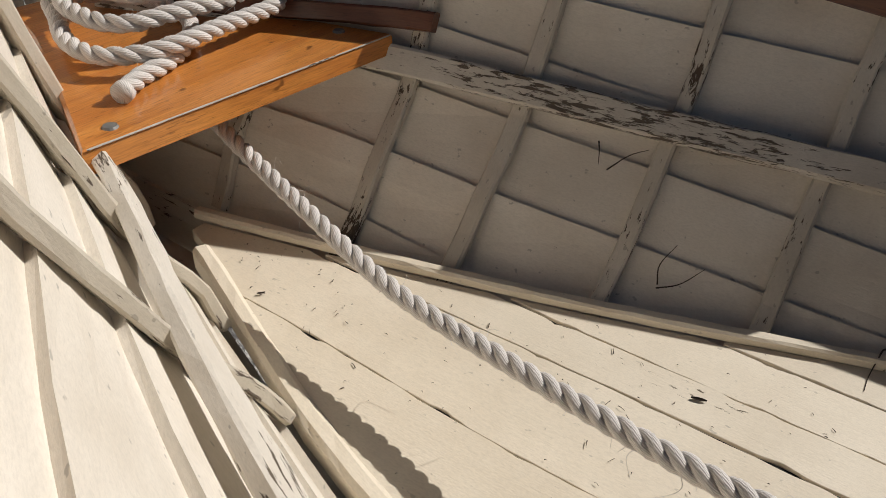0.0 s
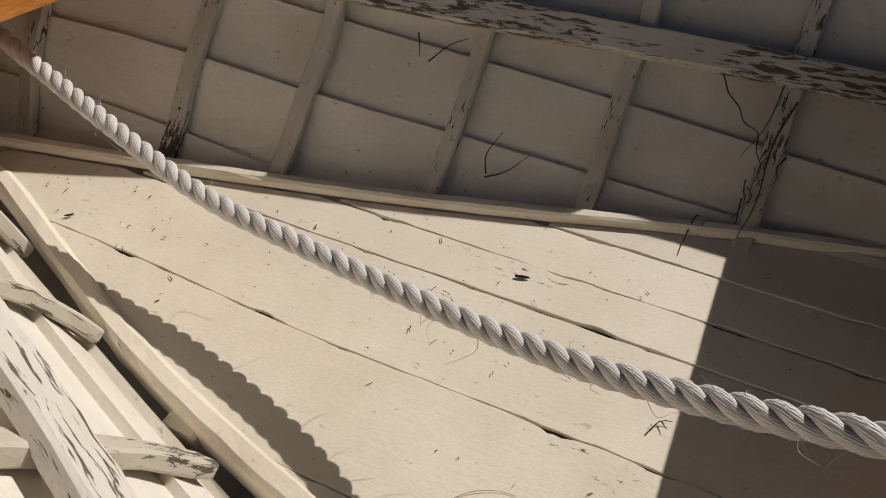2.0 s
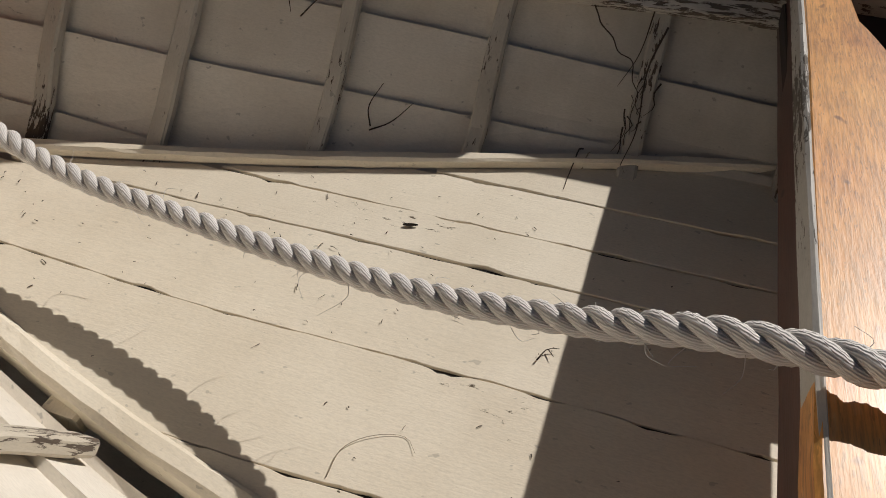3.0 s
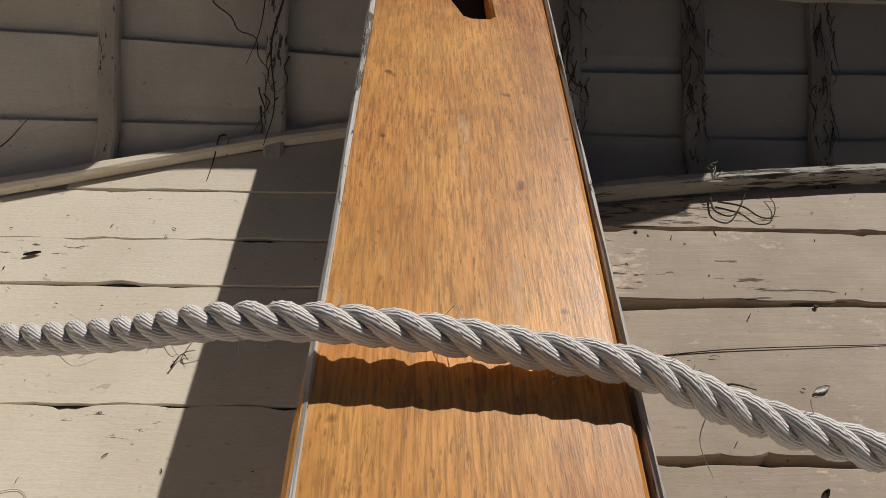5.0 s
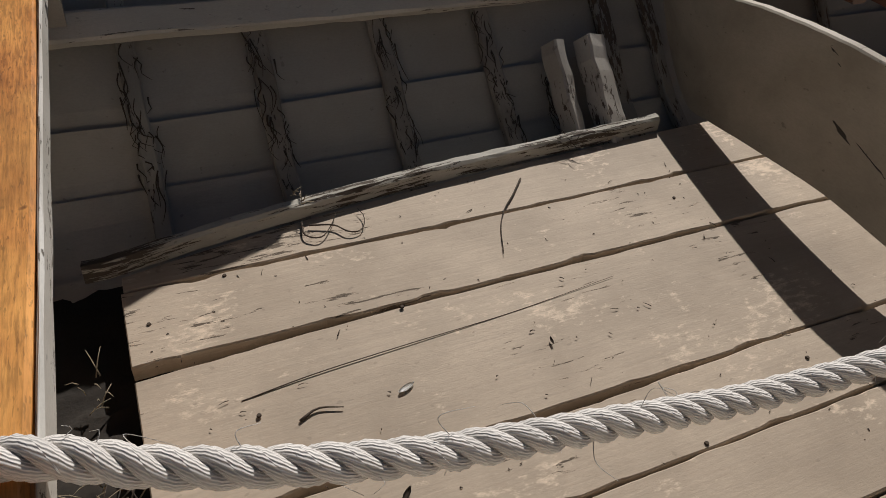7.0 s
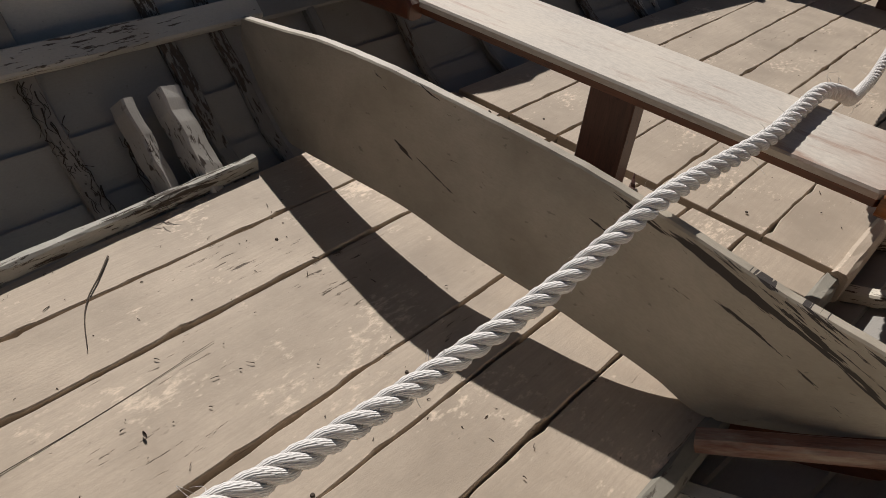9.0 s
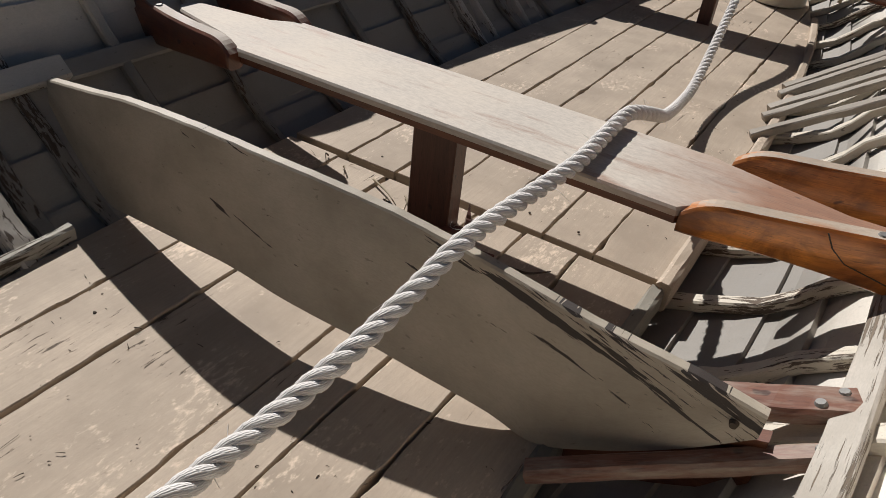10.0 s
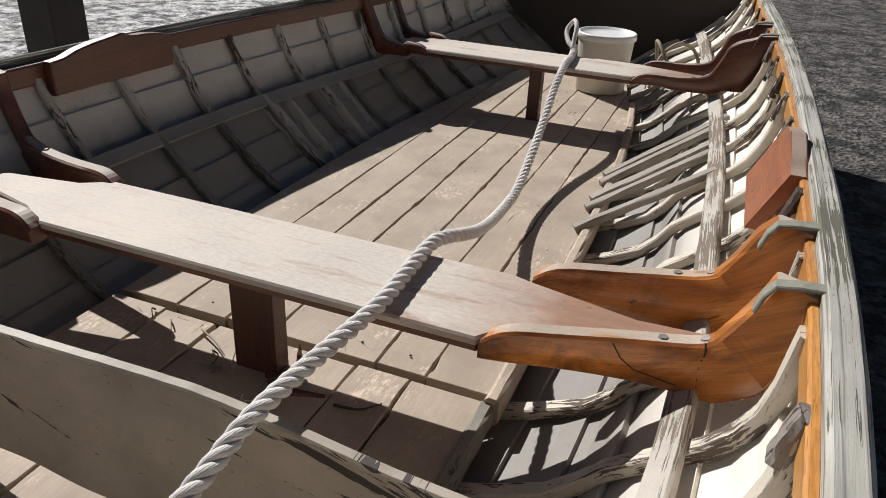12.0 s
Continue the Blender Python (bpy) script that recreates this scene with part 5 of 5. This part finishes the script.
def leaf(at, size, turn, mat, label, curl=0.4):
    """A small curled dry leaf."""
    bm = bmesh.new()
    n = 6
    rows = []
    for i in range(n + 1):
        s = i / n
        w = size * 0.17 * math.sin(math.pi * min(0.98, s * 0.92 + 0.06)) ** 0.8
        x = (s - 0.5) * size
        rows.append([bm.verts.new((x, y * w, 0.0008 + size * curl * (abs(y) ** 1.5 * 0.5 + (s - 0.5) ** 2))) for y in (-1, -0.5, 0, 0.5, 1)])
    for i in range(n):
        for k in range(4):
            bm.faces.new((rows[i][k], rows[i + 1][k], rows[i + 1][k + 1], rows[i][k + 1])).smooth = True
    bmesh.ops.solidify(bm, geom=bm.faces[:], thickness=0.0007)
    bm.transform(Matrix.Translation(at) @ Matrix.Rotation(turn, 4, "Z"))
    return tagged(mesh_object("leaf", bm, mat), label, "leaf", "dry leaves in the boat")


leaf((0.994, 0.033, 0.0), 0.024, 0.36, BUCKET_RIM, "small white curled leaf on the worn boards", 0.12)
leaf((0.943, -0.10, 0.002), 0.020, 0.8, DARK_DEBRIS, "dark curled leaf on the worn boards", 0.3)
leaf((0.022, 0.237, 0.0), 0.022, 0.3, DARK_DEBRIS, "dark curled leaf on the cream boards", 0.2)
leaf((-0.632, 0.048, 0.0), 0.013, 0.9, DARK_DEBRIS, "dark curled leaf on the cream boards", 0.3)
leaf((1.196, 0.039, 0.001), 0.012, 1.4, DARK_DEBRIS, "dark curled leaf on the worn boards", 0.3)


def crumbs():
    """Countless small bits of bark, paint and grass on the floor boards."""
    rng = random.Random(21)
    bits = []
    zones = [(-0.75, 0.4, 130, near_1, far_1), (0.72, 1.7, 150, near_2, far_2), (2.3, 3.6, 120, near_3, far_3)]
    for x0, x1, count, lo, hi in zones:
        for _ in range(count):
            x = rng.uniform(x0, x1)
            y = rng.uniform(lo(x) + 0.02, hi(x) - 0.01)
            L = rng.choice((0.002, 0.003, 0.003, 0.004, 0.005, 0.007, 0.012))
            a = rng.uniform(0, 2 * math.pi)
            d = Vector((math.cos(a), math.sin(a), 0)) * L
            p = Vector((x, y, 0.0012))
            w = rng.uniform(0.0004, 0.0011)
            bits.append(tube([p, p + d * 0.5 + Vector((0, rng.uniform(-0.001, 0.001), 0.001)), p + d], w, w * 0.4, 3, 0.004))
    ob = mesh_object("debris", joined(bits), DARK_DEBRIS)
    return tagged(ob, "small dark bits of bark and grass scattered on the floor", "debris", kind="stuff")


crumbs()


def tuft(at, count, size, mat, seed, label):
    rng = random.Random(seed)
    out = []
    for _ in range(count):
        p = Vector(at) + Vector((rng.uniform(-1, 1) * size * 0.5, rng.uniform(-1, 1) * size * 0.9, 0))
        d = Vector((rng.uniform(-1, 1), rng.uniform(-1, 1), rng.uniform(0.0, 1.1))).normalized() * size * rng.uniform(0.5, 1.2)
        out.append(tube([p, p + d * 0.5, p + d + Vector((0, 0, -0.2 * size))], 0.0011, 0.0004, 3, 0.01))
    ob = mesh_object("straw_tuft", joined(out), mat)
    return tagged(ob, label, "straw", "tufts of straw in the boat")


tuft((0.655, 0.165, -0.02), 10, 0.035, STRAW, 3, "pale tuft of dry straw in the gap between boards")
tuft((0.660, 0.02, -0.03), 30, 0.05, STRAW, 4, "tangled dry straw in the gap between boards")
tuft((0.665, -0.03, -0.03), 26, 0.05, DARK_DEBRIS, 5, "dark tangled dry roots in the gap between boards")
tuft((0.96, 0.398, 0.03), 9, 0.02, STRAW, 6, "frayed straw caught on the edge batten")
tuft((1.45, 0.43, 0.02), 12, 0.025, DARK_DEBRIS, 7, "dark straw caught on the edge batten")
tuft((1.205, -0.35, -0.03), 6, 0.02, STRAW, 8, "pale straw caught between boards")
tuft((2.17, 0.30, -0.01), 10, 0.04, STRAW, 9, "pale straw in the gap between boards")

def leaf_litter(x0, x1, y0, y1, z, seed):
    """A bumpy dark sheet added in the bilge in place of its shade."""
    bm = bmesh.new()
    nx, ny = 14, 60
    rows = []
    for i in range(nx + 1):
        row = []
        for k in range(ny + 1):
            x, y = x0 + (x1 - x0) * i / nx, y0 + (y1 - y0) * k / ny
            e = min(i, nx - i, k, ny - k)
            row.append(bm.verts.new((x, y, z - (0.03 if e == 0 else 0) + 0.016 * noise.noise((x * 40, y * 40, seed)) + 0.01 * noise.noise((x * 120, y * 120, seed)))))
        rows.append(row)
    for i in range(nx):
        for k in range(ny):
            bm.faces.new((rows[i][k], rows[i + 1][k], rows[i + 1][k + 1], rows[i][k + 1])).smooth = True
    return tagged(mesh_object("leaf_litter", bm, GAP_DARK), "dark bumpy mat standing in for shade in the bilge", "leaf litter", kind="stuff")


leaf_litter(0.47, 0.86, -0.36, 0.44, -0.062, 3)

# ---- dark wedges at the foot of the post ----
def splinter(at, size, turn, lean, label):
    """A dark tapering wedge with ragged sides."""
    bm = bmesh.new()
    rng = random.Random(int(at[1] * 1000))
    n = 7
    rings = []
    for i in range(n + 1):
        s = i / n
        w = size[1] * (1 - 0.75 * s) * rng.uniform(0.8, 1.1)
        h = size[2] * (1 - 0.55 * s) * rng.uniform(0.75, 1.1)
        rings.append([((s - 0.3) * size[0], -w / 2, 0), ((s - 0.3) * size[0], w / 2, 0), ((s - 0.3) * size[0], w * 0.35, h), ((s - 0.3) * size[0], -w * 0.3, h * 0.8)])
    grid_solid(bm, rings, ([0.02 * i for i in range(n + 1)], [0, 0.02, 0.03, 0.05, 0.06]))
    bm.transform(Matrix.Translation(at) @ Matrix.Rotation(turn, 4, "Z") @ Matrix.Rotation(lean, 4, "Y"))
    return tagged(mesh_object("wood_splinter", bm, POST_RED), label, "splinter", "splinters by the post")


splinter((2.10, -0.055, 0.0), (0.07, 0.022, 0.020), -0.9, -0.25, "dark ragged wedge lying by the thwart post")
splinter((2.165, -0.060, 0.0), (0.05, 0.018, 0.026), 0.5, -0.5, "short dark wedge standing by the thwart post")
splinter((2.075, -0.10, 0.0), (0.09, 0.020, 0.012), -1.3, 0.0, "long dark wedge lying on the worn boards")
for k, pts in enumerate(([(2.17, 0.26, 0.005), (2.155, 0.245, 0.018), (2.14, 0.235, 0.004)], [(2.19, 0.32, 0.004), (2.176, 0.315, 0.016), (2.16, 0.30, 0.003)], [(2.16, 0.09, 0.004), (2.13, 0.065, 0.012), (2.10, 0.055, 0.003)], [(2.12, 0.115, 0.003), (2.10, 0.085, 0.012), (2.075, 0.085, 0.003)])):
    twig(pts, 0.0022, STRAW if k % 2 == 0 else DARK_DEBRIS, "pale curled straw shred on the worn boards" if k % 2 == 0 else "dark curled stem shred on the worn boards")
tuft((2.085, 0.075, 0.0), 26, 0.03, STRAW, 19, "matted pale straw beside the thwart post")

# ---- nails in the boards ----
for i, (x, y) in enumerate(((0.727, 0.237), (0.824, 0.053), (0.831, 0.297), (1.037, 0.161), (1.287, -0.160), (1.55, 0.25), (1.5, -0.1), (2.27, 0.23), (2.28, -0.14), (2.28, -0.25))):
    tagged(mesh_object("nail", bolt_head((x, y, 0.002), 0.0030, 0.002), DARK_DEBRIS), "rusty nail head in the worn floor board", "nail", "nails of the floor boards")

# ---- grey hose looped in the stern ----
hose = [(4.36, -0.42, 0.10), (4.42, -0.44, 0.22), (4.50, -0.50, 0.27), (4.56, -0.56, 0.24), (4.52, -0.60, 0.16), (4.44, -0.56, 0.14), (4.40, -0.48, 0.20), (4.46, -0.42, 0.27), (4.56, -0.40, 0.25), (4.62, -0.42, 0.12), (4.64, -0.42, 0.075)]
twig(hose, 0.008, STRAW, "thin pale rope looped in the stern", "rope", "line", "lines in the stern", 0.008)
twig([(4.13, -0.118, 0.268), (4.16, -0.115, 0.30), (4.20, -0.11, 0.345), (4.24, -0.09, 0.36), (4.22, -0.07, 0.33), (4.17, -0.09, 0.29), (4.14, -0.12, 0.27)], 0.010, ROPE, "pale line knotted round the rope", "rope", "line", "lines in the stern", 0.010)
